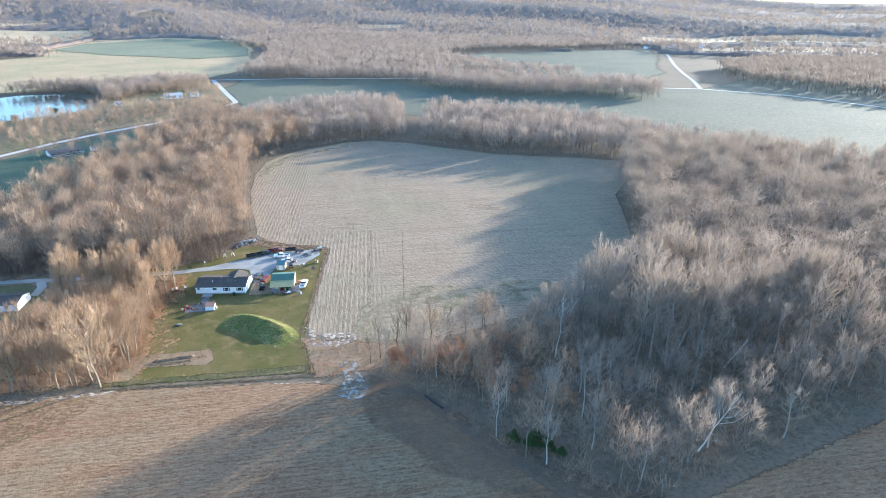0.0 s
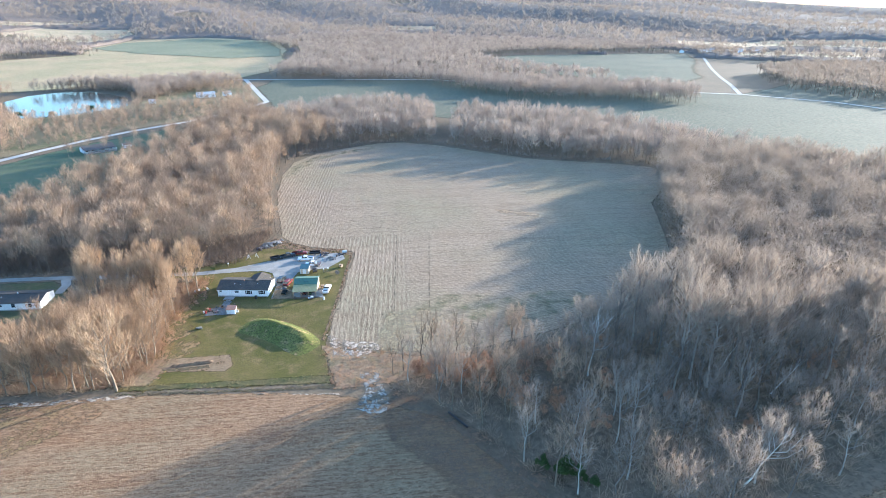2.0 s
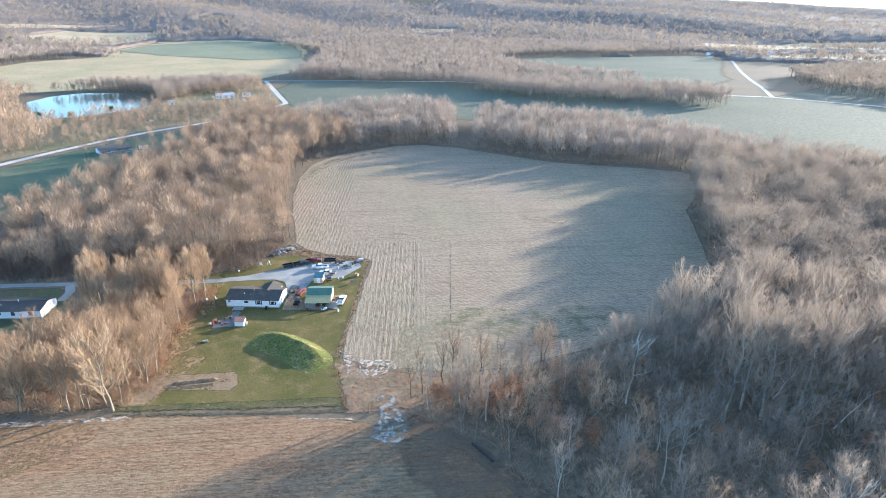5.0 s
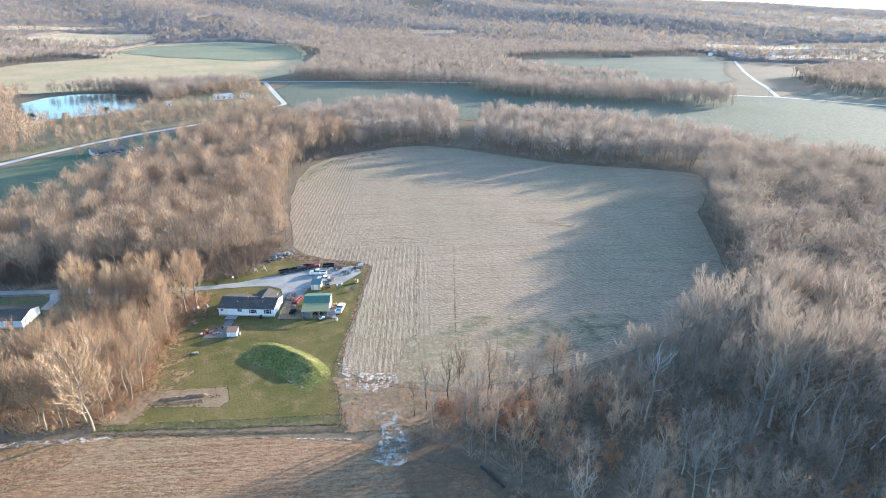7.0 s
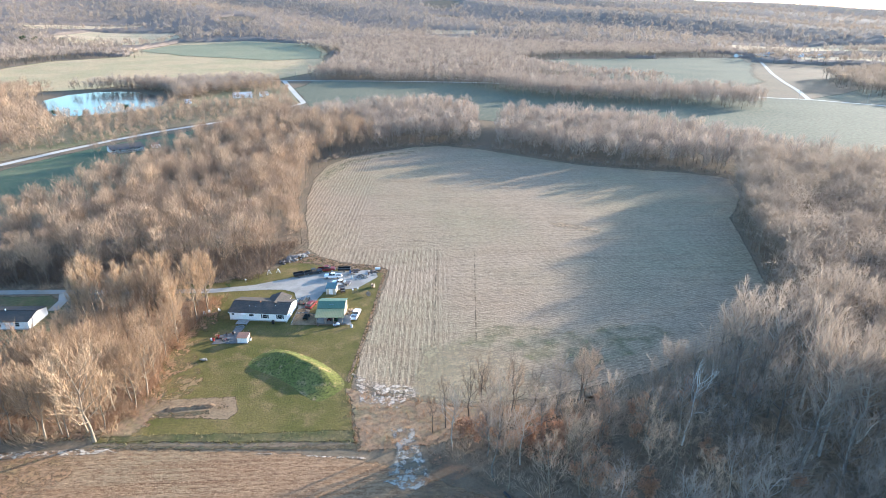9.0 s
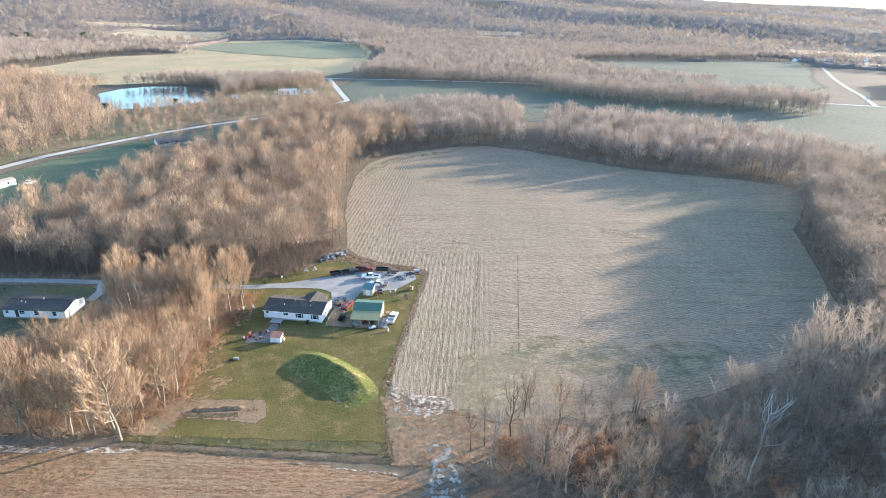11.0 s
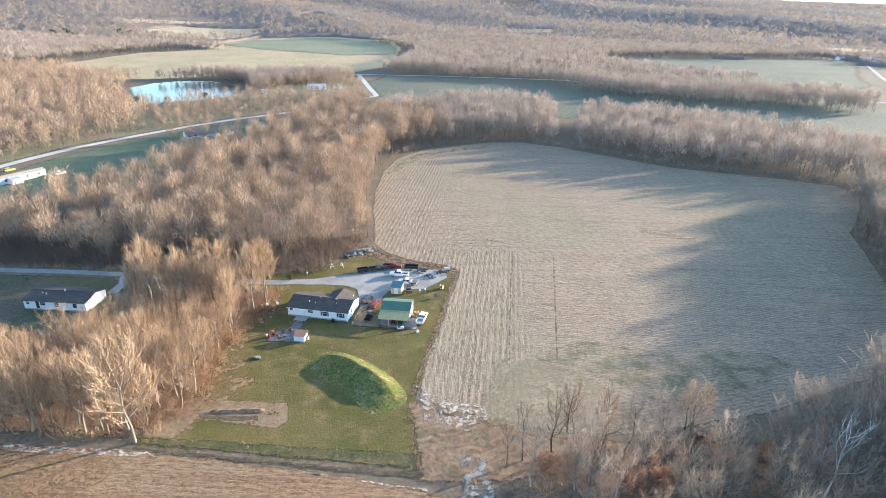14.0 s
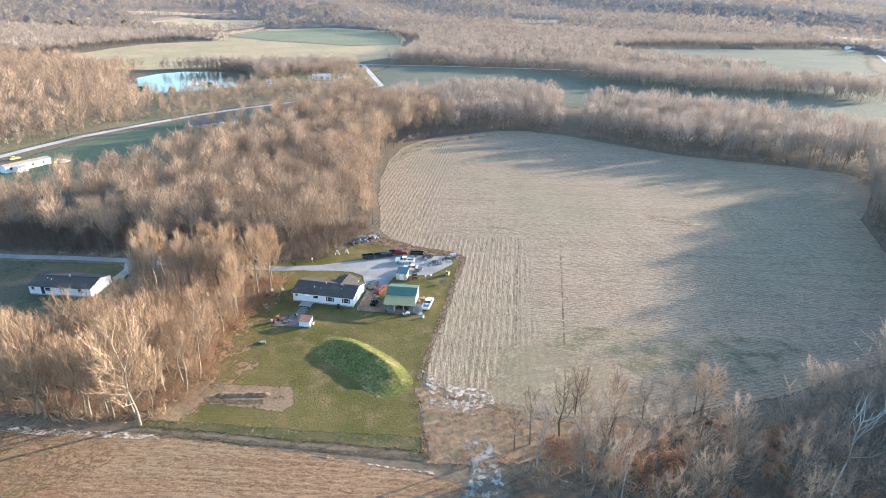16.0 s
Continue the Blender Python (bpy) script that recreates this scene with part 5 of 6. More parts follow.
def porch_house():
    """House with a long white railed porch beside the road."""
    h = thing("house", pose(-181.5, 372.5, 0, 0, 0, 38), "low house with dark weathered roof and white railed porch", "house")
    L, D = 19.0, 8.0
    part("wall", gable_body(bmesh.new(), L, D, -0.1, 2.7, 4.2), M_SIDING, h)
    gable_roof(h, L, D, 2.7, 4.2, 0.3, 0.12, M_DULLROOF)
    for x in (2.0, 5.5, 12.0, 16.5):
        window(h, x, 1.0, 1.3, 1.2)
    door_panel(h, 8.8, 0.1, 1.0, 2.05)
    boxed("deck", (0.0, -4.5, -0.05, L, -0.02, 0.55), M_GREYWOOD, h)
    rail = bmesh.new()
    box(rail, 0, -4.5, 1.45, L, -4.4, 1.55)
    for i in range(20):
        box(rail, L * i / 20, -4.48, 0.55, L * i / 20 + 0.12, -4.42, 1.45)
    for yy in (0, L):
        box(rail, yy - 0.05, -4.5, 1.45, yy + 0.05, -0.1, 1.55)
    part("railing", rail, M_TRIM, h)
    for i in range(6):
        x = 0.2 + (L - 0.4) * i / 5
        boxed("porch_post", (x - 0.1, -4.35, 0.55, x + 0.1, -4.15, 2.5), M_TRIM, h)
    bm = bmesh.new()
    slab(bm, (-0.2, -4.6, 2.55), (L + 0.2, -4.6, 2.55), (L + 0.2, -0.33, 2.75), (-0.2, -0.33, 2.75), 0.1)
    part("porch_roof", bm, M_DULLROOF, h)
    small_shed(-161.0, 386.0, 38, 4.5, 4.0, 2.3, 2.9, M_DULLROOF, M_SIDING, "white shed at the end of a porch")


def far_building(name, x, y, turn, L, D, eave, ridge, wall, roof, label, category):
    h = thing(name, pose(x, y, land(x, y), 0, 0, turn), label, category)
    part("wall", gable_body(bmesh.new(), L, D, -1.0, eave, ridge), wall, h)
    gable_roof(h, L, D, eave, ridge, 0.4, 0.2, roof)
    n = max(1, int(L / 6))
    for i in range(n):
        window(h, L * (i + 0.5) / n, eave * 0.4, 1.5, eave * 0.35)


main_house()
neighbour_house()
pole_barn()
small_shed(-24.2, 169.9, -6, 3.0, 2.9, 2.15, 2.7, M_TEALROOF, M_TAN, "small tan shed with a dull teal roof")
small_shed(-44.3, 142.2, -4, 2.7, 2.1, 1.6, 2.0, M_RUSTROOF, M_SIDING, "low white shed with a rusty brown roof")
mobile_home()
porch_house()
far_building("cabin", -208, 583, 20, 6, 5, 2.8, 4.2, M_SIDING, M_GREYROOF, "small white cabin near the pond", "cabin")
far_building("farmhouse", -172, 622, 25, 18, 9, 3.2, 5.4, M_SIDING, M_GREYROOF, "white farmhouse beside the country road", "house")
far_building("garage", -148, 634, 25, 8, 7, 3.2, 5.0, M_SIDING, M_TANROOF, "pale garage beside a farmhouse", "garage")
far_building("barn", 748, 1236, 15, 30, 14, 6, 10, M_SIDING, M_GREYROOF, "white barn at a distant farm", "barn")
far_building("barn", 792, 1290, -10, 26, 12, 5, 9, M_TAN, M_GREYROOF, "tan barn at a distant farm", "barn")
far_building("barn", 835, 1262, 5, 34, 14, 6, 9, M_SIDING, M_GREYROOF, "long white barn at a distant farm", "barn")
far_building("farmhouse", 720, 1262, 30, 16, 10, 5, 8, M_SIDING, M_SHINGLE, "white farmhouse at the end of a lane", "house")
far_building("barn", 870, 1230, 0, 22, 12, 5, 8, M_SIDING, M_GREYROOF, "small white barn at a distant farm", "barn")


# ---- vehicles ----
def wheel(parent, x, y, r, w):
    bm = bmesh.new()
    ring = 16
    prof = ((r * 0.62, -w / 2), (r * 0.93, -w / 2), (r, -w * 0.32), (r, w * 0.32), (r * 0.93, w / 2), (r * 0.62, w / 2))
    rows = [[bm.verts.new((x + p[0] * math.cos(6.2832 * i / ring), y + p[1], r + p[0] * math.sin(6.2832 * i / ring))) for p in prof] for i in range(ring)]
    for i in range(ring):
        j = (i + 1) % ring
        for q in range(6):
            bm.faces.new((rows[i][q], rows[i][(q + 1) % 6], rows[j][(q + 1) % 6], rows[j][q]))
    bmesh.ops.recalc_face_normals(bm, faces=bm.faces)
    wh = part("wheel", bm, M_TYRE, parent)
    bm = bmesh.new()
    rod(bm, (x, y - w * 0.3, r), (x, y + w * 0.3, r), r * 0.61, r * 0.61, 12)
    rod(bm, (x, y - w * 0.4, r), (x, y + w * 0.4, r), r * 0.2, r * 0.2, 8)
    part("rim", bm, M_RIM, wh)


def hull(bm, prof, hw, tuck=0.0):
    """A body from a side outline (x, z) swept across, narrowed towards its top."""
    zmin, zmax = min(p[1] for p in prof), max(p[1] for p in prof)
    def row(s):
        return [bm.verts.new((x, s * (hw - tuck * (z - zmin) / (zmax - zmin)), z)) for x, z in prof]
    a, b = row(-1), row(1)
    bm.faces.new(a)
    bm.faces.new(b[::-1])
    n = len(prof)
    for i in range(n):
        j = (i + 1) % n
        bm.faces.new((a[j], a[i], b[i], b[j]))
    bmesh.ops.recalc_face_normals(bm, faces=bm.faces)
    bmesh.ops.bevel(bm, geom=list(bm.edges), offset=0.04, segments=2, affect="EDGES", clamp_overlap=True)
    return bm


def lights(v, front, rear, hw, z):
    for s in (-1, 1):
        boxed("headlight", (front - 0.06, s * (hw - 0.32) - 0.16, z, front + 0.02, s * (hw - 0.32) + 0.16, z + 0.18), M_LAMP, v)
        boxed("tail_light", (rear - 0.02, s * (hw - 0.14) - 0.1, z, rear + 0.05, s * (hw - 0.14) + 0.1, z + 0.28), M_TAIL, v)


def suv(x, y, turn, paint, label):
    v = thing("suv", pose(x, y, 0.14, 0, 0, turn), label, "car", "parked vehicles")
    part("body", hull(bmesh.new(), [(-2.25, 0.35), (2.3, 0.35), (2.38, 0.7), (2.2, 0.98), (1.1, 1.08), (-2.2, 1.1), (-2.35, 0.7)], 0.92, 0.06), paint, v)
    part("greenhouse", hull(bmesh.new(), [(-2.15, 1.06), (1.15, 1.04), (0.45, 1.66), (-1.95, 1.68)], 0.85, 0.14), M_GLASS, v, "dark tinted glass")
    part("roof", hull(bmesh.new(), [(-1.95, 1.63), (0.42, 1.62), (0.3, 1.72), (-1.85, 1.75)], 0.72, 0.05), paint, v)
    for s in (-1, 1):
        for px_ in (-1.05, -0.1):
            boxed("pillar", (px_ - 0.05, s * 0.80 - 0.03, 1.06, px_ + 0.05, s * 0.80 + 0.03, 1.66), paint, v)
        boxed("mirror", (0.85, s * 0.98 - 0.1, 1.06, 1.05, s * 0.98 + 0.1, 1.22), paint, v, bevel=0.03)
        for xx in (-1.4, 1.4):
            wheel(v, xx, s * 0.84, 0.36, 0.24)
    boxed("bumper", (2.3, -0.8, 0.36, 2.44, 0.8, 0.6), M_BLACK, v, bevel=0.03)
    boxed("bumper", (-2.44, -0.8, 0.36, -2.28, 0.8, 0.6), M_BLACK, v, bevel=0.03)
    lights(v, 2.3, -2.34, 0.92, 0.75)


def pickup(x, y, turn, paint, label, flatbed=False, bedding=None):
    v = thing("pickup_truck", pose(x, y, 0.14, 0, 0, turn), label, "truck", "parked vehicles")
    part("cab_body", hull(bmesh.new(), [(-0.75, 0.45), (2.75, 0.45), (2.85, 0.8), (2.7, 1.12), (1.35, 1.2), (-0.75, 1.2)], 0.97, 0.05), paint, v)
    part("greenhouse", hull(bmesh.new(), [(-0.72, 1.16), (1.4, 1.16), (0.75, 1.78), (-0.62, 1.8)], 0.88, 0.14), M_GLASS, v, "dark cab windows")
    part("roof", hull(bmesh.new(), [(-0.66, 1.74), (0.75, 1.72), (0.6, 1.86), (-0.58, 1.88)], 0.76, 0.05), paint, v)
    if flatbed:
        boxed("flatbed", (-2.95, -1.0, 0.85, -0.82, 1.0, 0.97), M_STEEL, v, "black steel flatbed")
        boxed("headboard", (-0.9, -0.95, 0.97, -0.82, 0.95, 1.7), M_STEEL, v)
        boxed("toolbox", (-1.5, -0.95, 0.97, -1.0, 0.95, 1.4), M_CHROME, v, bevel=0.02)
        boxed("chassis", (-2.9, -0.45, 0.5, -0.8, 0.45, 0.85), M_BLACK, v)
    else:
        for s in (-1, 1):
            boxed("bed_side", (-2.85, s * 0.93 - 0.05, 0.5, -0.8, s * 0.93 + 0.05, 1.2), paint, v, bevel=0.02)
        boxed("tailgate", (-2.93, -0.87, 0.55, -2.85, 0.87, 1.18), paint, v, bevel=0.02)
        boxed("bed_floor", (-2.85, -0.87, 0.55, -0.8, 0.87, 0.72), bedding or M_BLACK, v, "dark bed liner")
    for s in (-1, 1):
        boxed("mirror", (1.05, s * 1.06 - 0.12, 1.18, 1.2, s * 1.06 + 0.12, 1.42), M_BLACK, v, bevel=0.03)
        boxed("pillar", (0.05, s * 0.83 - 0.03, 1.18, 0.16, s * 0.83 + 0.03, 1.76), paint, v)
        for xx in (-1.85, 1.85):
            wheel(v, xx, s * 0.86, 0.40, 0.26)
    boxed("bumper", (2.76, -0.9, 0.45, 2.95, 0.9, 0.72), M_CHROME, v, bevel=0.03)
    boxed("bumper", (-3.08, -0.85, 0.45, -2.94, 0.85, 0.66), M_CHROME, v, bevel=0.03)
    lights(v, 2.76, -2.94, 0.95, 0.8)


def box_trailer(x, y, turn, L, label):
    v = thing("utility_trailer", pose(x, y, 0.14, 0, 0, turn), label, "trailer", "parked vehicles")
    boxed("bed", (-L / 2, -0.95, 0.55, L / 2, 0.95, 0.66), M_STEEL, v)
    for s in (-1, 1):
        boxed("side_wall", (-L / 2, s * 0.95 - 0.04, 0.66, L / 2, s * 0.95 + 0.04, 1.25), M_BLACK, v)
        wheel(v, -0.1, s * 1.12, 0.34, 0.22)
        boxed("mudguard", (-0.55, s * 1.12 - 0.14, 0.72, 0.35, s * 1.12 + 0.14, 0.77), M_STEEL, v)
    for xx in (-L / 2, L / 2):
        boxed("end_wall", (xx - 0.04, -0.95, 0.66, xx + 0.04, 0.95, 1.25), M_BLACK, v)
    bm = bmesh.new()
    rod(bm, (L / 2, -0.6, 0.55), (L / 2 + 1.2, 0, 0.5), 0.05)
    rod(bm, (L / 2, 0.6, 0.55), (L / 2 + 1.2, 0, 0.5), 0.05)
    rod(bm, (L / 2 + 1.1, 0, 0), (L / 2 + 1.1, 0, 0.7), 0.04)
    part("drawbar", bm, M_STEEL, v)


def side_by_side(x, y, turn, paint, label):
    v = thing("utility_vehicle", pose(x, y, 0.12, 0, 0, turn), label, "utility vehicle", "parked vehicles")
    part("body", hull(bmesh.new(), [(-1.35, 0.35), (1.3, 0.35), (1.35, 0.7), (0.75, 0.95), (0.1, 0.6), (-0.4, 0.6), (-0.5, 0.95), (-1.4, 0.95)], 0.66), paint, v)
    boxed("seat", (-0.45, -0.55, 0.6, -0.05, 0.55, 0.78), M_BLACK, v, bevel=0.03)
    boxed("seat_back", (-0.5, -0.55, 0.78, -0.4, 0.55, 1.25), M_BLACK, v, bevel=0.03)
    for xx, s in ((-0.5, -1), (-0.5, 1), (0.7, -1), (0.7, 1)):
        bm = bmesh.new()
        rod(bm, (xx, s * 0.6, 0.85), (xx * 0.7, s * 0.55, 1.85), 0.03)
        part("roll_bar", bm, M_STEEL, v)
    boxed("canopy", (-0.5, -0.62, 1.83, 0.6, 0.62, 1.89), M_BLACK, v, bevel=0.02)
    for s in (-1, 1):
        for xx in (-0.9, 0.9):
            wheel(v, xx, s * 0.62, 0.31, 0.24)


def mower(x, y, turn, paint, label):
    v = thing("riding_mower", pose(x, y, 0.1, 0, 0, turn), label, "mower", "parked vehicles")
    part("hood", hull(bmesh.new(), [(0.1, 0.35), (0.95, 0.35), (0.95, 0.75), (0.1, 0.9)], 0.32), paint, v)
    part("rear_body", hull(bmesh.new(), [(-0.8, 0.35), (0.1, 0.35), (0.1, 0.5), (-0.8, 0.7)], 0.45), paint, v)
    boxed("seat", (-0.6, -0.25, 0.68, -0.2, 0.25, 0.8), M_BLACK, v, bevel=0.04)
    boxed("seat_back", (-0.68, -0.25, 0.8, -0.58, 0.25, 1.15), M_BLACK, v, bevel=0.04)
    boxed("deck", (-0.3, -0.6, 0.15, 0.5, 0.6, 0.3), M_STEEL, v, bevel=0.03)
    bm = bmesh.new()
    rod(bm, (0.15, 0, 0.85), (-0.05, 0, 1.1), 0.03)
    rod(bm, (-0.05, 0, 1.09), (-0.06, 0, 1.12), 0.18, 0.18, 10)
    part("steering_wheel", bm, M_BLACK, v)
    for s in (-1, 1):
        wheel(v, -0.5, s * 0.45, 0.28, 0.24)
        wheel(v, 0.8, s * 0.38, 0.2, 0.16)


suv(-30.2, 164.5, 76, M_BLACKPAINT, "black family car parked on gravel")
suv(-27.6, 161.8, 72, M_REDPAINT, "red family car parked on gravel")
pickup(-23.4, 181.9, 178, M_WHITEPAINT, "white pickup truck parked in the gravel yard")
pickup(-20.3, 176.4, 172, M_WHITEPAINT, "white pickup with a black steel flatbed", flatbed=True)
pickup(-13.9, 155.0, 80, M_WHITEPAINT, "white pickup truck parked beside the barn", bedding=M_GREYWOOD)
pickup(-30.4, 185.6, 22, M_GREYPAINT, "charcoal pickup truck parked before the woods")
box_trailer(-35.0, 183.8, 24, 3.4, "black utility trailer behind a pickup")
pickup(-26.2, 187.6, 6, M_REDPAINT, "red pickup truck at the yard's edge")
box_trailer(-20.2, 187.3, 2, 4.2, "black high-sided trailer at the yard's edge")
side_by_side(-28.0, 154.6, 78, M_DARKPAINT, "dark green utility vehicle with a black canopy")
mower(-19.0, 149.8, 20, M_WHITEPAINT, "pale riding mower on the grass before the barn")
suv(-229.5, 286.5, 65, M_YELLOW, "yellow car beside the road")
suv(-201.5, 283.5, 66, M_WHITEPAINT, "white car at a mobile home")


# ---- yard and clutter ----
def mound():
    """Grassy earth bank, steep on one side."""
    bm = bmesh.new()
    u, v = Vector((0.77, -0.64)), Vector((-0.64, -0.77))
    c = Vector((-25.6, 128.2))
    nu, nv = 60, 44
    rows = []
    for i in range(nu + 1):
        a = -15.0 + 30.0 * i / nu
        row = []
        for j in range(nv + 1):
            b = -7.5 + 19.0 * j / nv
            bend = 0.013 * a * a - 1.5
            q = b - bend
            s = (1 - smooth(-1.5, 7.8, q)) if q > -0.75 else (1 - smooth(-1.0, 3.9, -q - 0.75))
            s = min(s, 0.97)
            e = (1 - smooth(6.0, 14.8, abs(a)))
            p = c + u * a + v * b
            n = noise.noise(Vector((p.x * 0.5, p.y * 0.5, 1.0))) * 0.22
            h = 2.1 * s * e
            row.append(bm.verts.new((p.x, p.y, 0.0 + h + n * min(1.0, h) if h > 0.02 else -0.05)))
        rows.append(row)
    for i in range(nu):
        for j in range(nv):
            bm.faces.new((rows[i][j], rows[i + 1][j], rows[i + 1][j + 1], rows[i][j + 1]))
    bmesh.ops.recalc_face_normals(bm, faces=bm.faces)
    if bm.faces[0].normal.z < 0:
        bmesh.ops.reverse_faces(bm, faces=bm.faces)
    for f in bm.faces:
        f.smooth = True
    return tagged(part("grass_mound", bm, M_MOUND), "long grassy earth mound in the yard", "mound")


k = Nodes("mound_grass", 0.95, spec=0.1)
n1, n2 = k.noise(0.16, 4.0, 0.6), k.noise(1.8, 6.0, 0.7)
col = k.mix(k.ramp(n1, 0.40, 0.62), (0.12, 0.125, 0.03), (0.17, 0.155, 0.045))
col = k.mix(k.ramp(k.noise(0.35, 4.0), 0.52, 0.70), col, (0.30, 0.21, 0.10))
k.color(k.mix(k.ramp(n2, 0.3, 0.6), (0.05, 0.05, 0.02), col)).bump(n2, 0.6, 0.15)
M_MOUND = k.m
mound()


def lump(bm, x, y, z, rx, ry, rz, seed, rough=0.35):
    """A knobbly stone or clod."""
    made = bmesh.ops.create_icosphere(bm, subdivisions=1, radius=1.0)["verts"]
    for v in made:
        d = 1 + rough * noise.noise(v.co * 1.3 + Vector((seed * 3.1, seed * 1.7, 0)))
        v.co = Vector((x + v.co.x * rx * d, y + v.co.y * ry * d, z + v.co.z * rz * d))


def heap(name, x, y, turn, rx, ry, h, n, sizes, material, piece, label, category, seed):
    """A heap of separate lumps."""
    rng = random.Random(seed)
    t = thing(name, pose(x, y, 0, 0, 0, turn), label, category)
    for i in range(n):
        a, q = rng.uniform(0, 6.28), math.sqrt(rng.random())
        s = rng.uniform(*sizes)
        bm = bmesh.new()
        lump(bm, rx * q * math.cos(a), ry * q * math.sin(a), max(0.0, h * (1 - q * q)) * rng.random() + s * 0.35, s, s * rng.uniform(0.6, 1.0), s * rng.uniform(0.5, 0.8), i + seed)
        part(piece, bm, material, t)
    return t


heap("rock_pile", -38.6, 199.2, 30, 4.2, 2.2, 1.2, 70, (0.35, 0.75), M_STONE, "stone", "heap of grey fieldstones at the wood's edge", "rock pile", 5)
heap("brush_pile", -41.5, 196.0, 40, 2.6, 1.5, 0.8, 24, (0.3, 0.6), M_STEEL, "scrap", "dark heap of scrap beside the rocks", "scrap pile", 6)
heap("scrap_heap", -35.4, 203.6, 20, 1.4, 0.9, 0.8, 16, (0.25, 0.5), M_STONE, "stone", "small heap of stones by the field", "rock pile", 7)
heap("gravel_pile", -13.6, 182.2, 0, 2.0, 1.5, 0.9, 46, (0.2, 0.45), M_STONE, "lump", "grey heap of rubble in the gravel yard", "rubble pile", 8)
heap("scrap_heap", -16.0, 186.4, 0, 1.7, 1.0, 1.1, 24, (0.3, 0.55), M_STEEL, "scrap", "dark heap of scrap metal in the yard", "scrap pile", 9)
heap("scrap_heap", -10.4, 185.6, 0, 1.6, 0.9, 0.8, 20, (0.25, 0.5), M_STEEL, "scrap", "low heap of dark scrap in the yard", "scrap pile", 10)
heap("lumber_pile", -15.9, 157.6, 60, 1.6, 0.7, 1.0, 26, (0.25, 0.5), M_WOOD, "log", "heap of tan lumber against the barn", "lumber", 12)
heap("firewood_pile", -17.6, 184.0, 10, 1.3, 0.8, 0.6, 18, (0.2, 0.4), M_WOOD, "log", "heap of split firewood on gravel", "firewood", 11)

# low ridge of turned soil in the garden
bm = bmesh.new()
rows = []
for i in range(41):
    a = -6.0 + 12.0 * i / 40
    rows.append([bm.verts.new((-47.8 + a, 114.9 + 0.1 * a + b * 0.5, (0.5 * (1 - smooth(0, 2.4, abs(b))) * (1 - smooth(4.2, 6, abs(a))) * (1 + 0.5 * noise.noise(Vector((a, b, 2)))) + 0.02))) for b in (-3, -2, -1.2, -0.5, 0, 0.5, 1.2, 2, 3)])
for i in range(40):
    for j in range(8):
        bm.faces.new((rows[i][j], rows[i + 1][j], rows[i + 1][j + 1], rows[i][j + 1]))
bmesh.ops.recalc_face_normals(bm, faces=bm.faces)
M_CLOD = soil_mat("turned_soil", (0.22, 0.145, 0.085), (0.17, 0.11, 0.065), (0.30, 0.21, 0.12), 0.3, 2.0, edge=False)
tagged(part("soil_ridge", bm, M_CLOD), "low ridge of turned brown soil in the garden", "soil ridge")
# flat dark sheet that paints the ridge's shadow on the garden
sheet("ridge_shadow_strip", [(-54, 113.2), (-43, 114.0), (-42.4, 112.4), (-47, 111.7), (-53.4, 111.9)], 0.13, M_DITCH_SHADE, 0.5, 1.5, 0.2, "dark strip painted as shadow beside the soil ridge", "hollow")

# patio
sheet("patio", [(-51.2, 141.4), (-50.6, 146.2), (-47.6, 147.4), (-47.2, 151.4), (-44.2, 151.0), (-44.6, 147.0), (-41.4, 145.6), (-41.2, 141.4)], 0.14, M_CONCRETE, 0.5, 1.5, 0.25,
      "grey concrete patio and path before the house", "patio")


def garden_chair(x, y, turn, material, label):
    c = thing("garden_chair", pose(x, y, 0.14, 0, 0, turn), label, "chair", "chairs on the patio")
    boxed("seat", (-0.27, -0.27, 0.38, 0.27, 0.27, 0.43), material, c, bevel=0.015)
    boxed("backrest", (-0.27, 0.22, 0.43, 0.27, 0.28, 0.95), material, c, bevel=0.015)
    for sx in (-0.23, 0.23):
        for sy in (-0.23, 0.23):
            boxed("leg", (sx - 0.03, sy - 0.03, 0.0, sx + 0.03, sy + 0.03, 0.38), material, c)
        boxed("armrest", (sx - 0.04, -0.25, 0.62, sx + 0.04, 0.25, 0.66), material, c)


def round_table(x, y):
    t = thing("patio_table", pose(x, y, 0.14), "dark round patio table on concrete", "table")
    bm = bmesh.new()
    rod(bm, (0, 0, 0.70), (0, 0, 0.75), 0.6, 0.6, 18)
    part("tabletop", bm, M_STEEL, t)
    bm = bmesh.new()
    rod(bm, (0, 0, 0), (0, 0, 0.70), 0.05)
    part("pedestal", bm, M_STEEL, t)
    bm = bmesh.new()
    rod(bm, (0, 0, 0), (0, 0, 0.05), 0.3, 0.25, 12)
    part("foot", bm, M_STEEL, t)


def grill(x, y, turn):
    g = thing("barbecue_grill", pose(x, y, 0.14, 0, 0, turn), "black kettle grill on wheeled legs", "grill")
    bm = bmesh.new()
    bmesh.ops.create_uvsphere(bm, u_segments=14, v_segments=8, radius=0.35, matrix=Matrix.Translation((0, 0, 0.8)))
    part("kettle", bm, M_BLACK, g)
    for a in (0, 2.1, 4.2):
        bm = bmesh.new()
        rod(bm, (0.2 * math.cos(a), 0.2 * math.sin(a), 0.6), (0.36 * math.cos(a), 0.36 * math.sin(a), 0), 0.02)
        part("leg", bm, M_STEEL, g)
    boxed("side_shelf", (0.34, -0.2, 0.75, 0.75, 0.2, 0.78), M_WOOD, g)


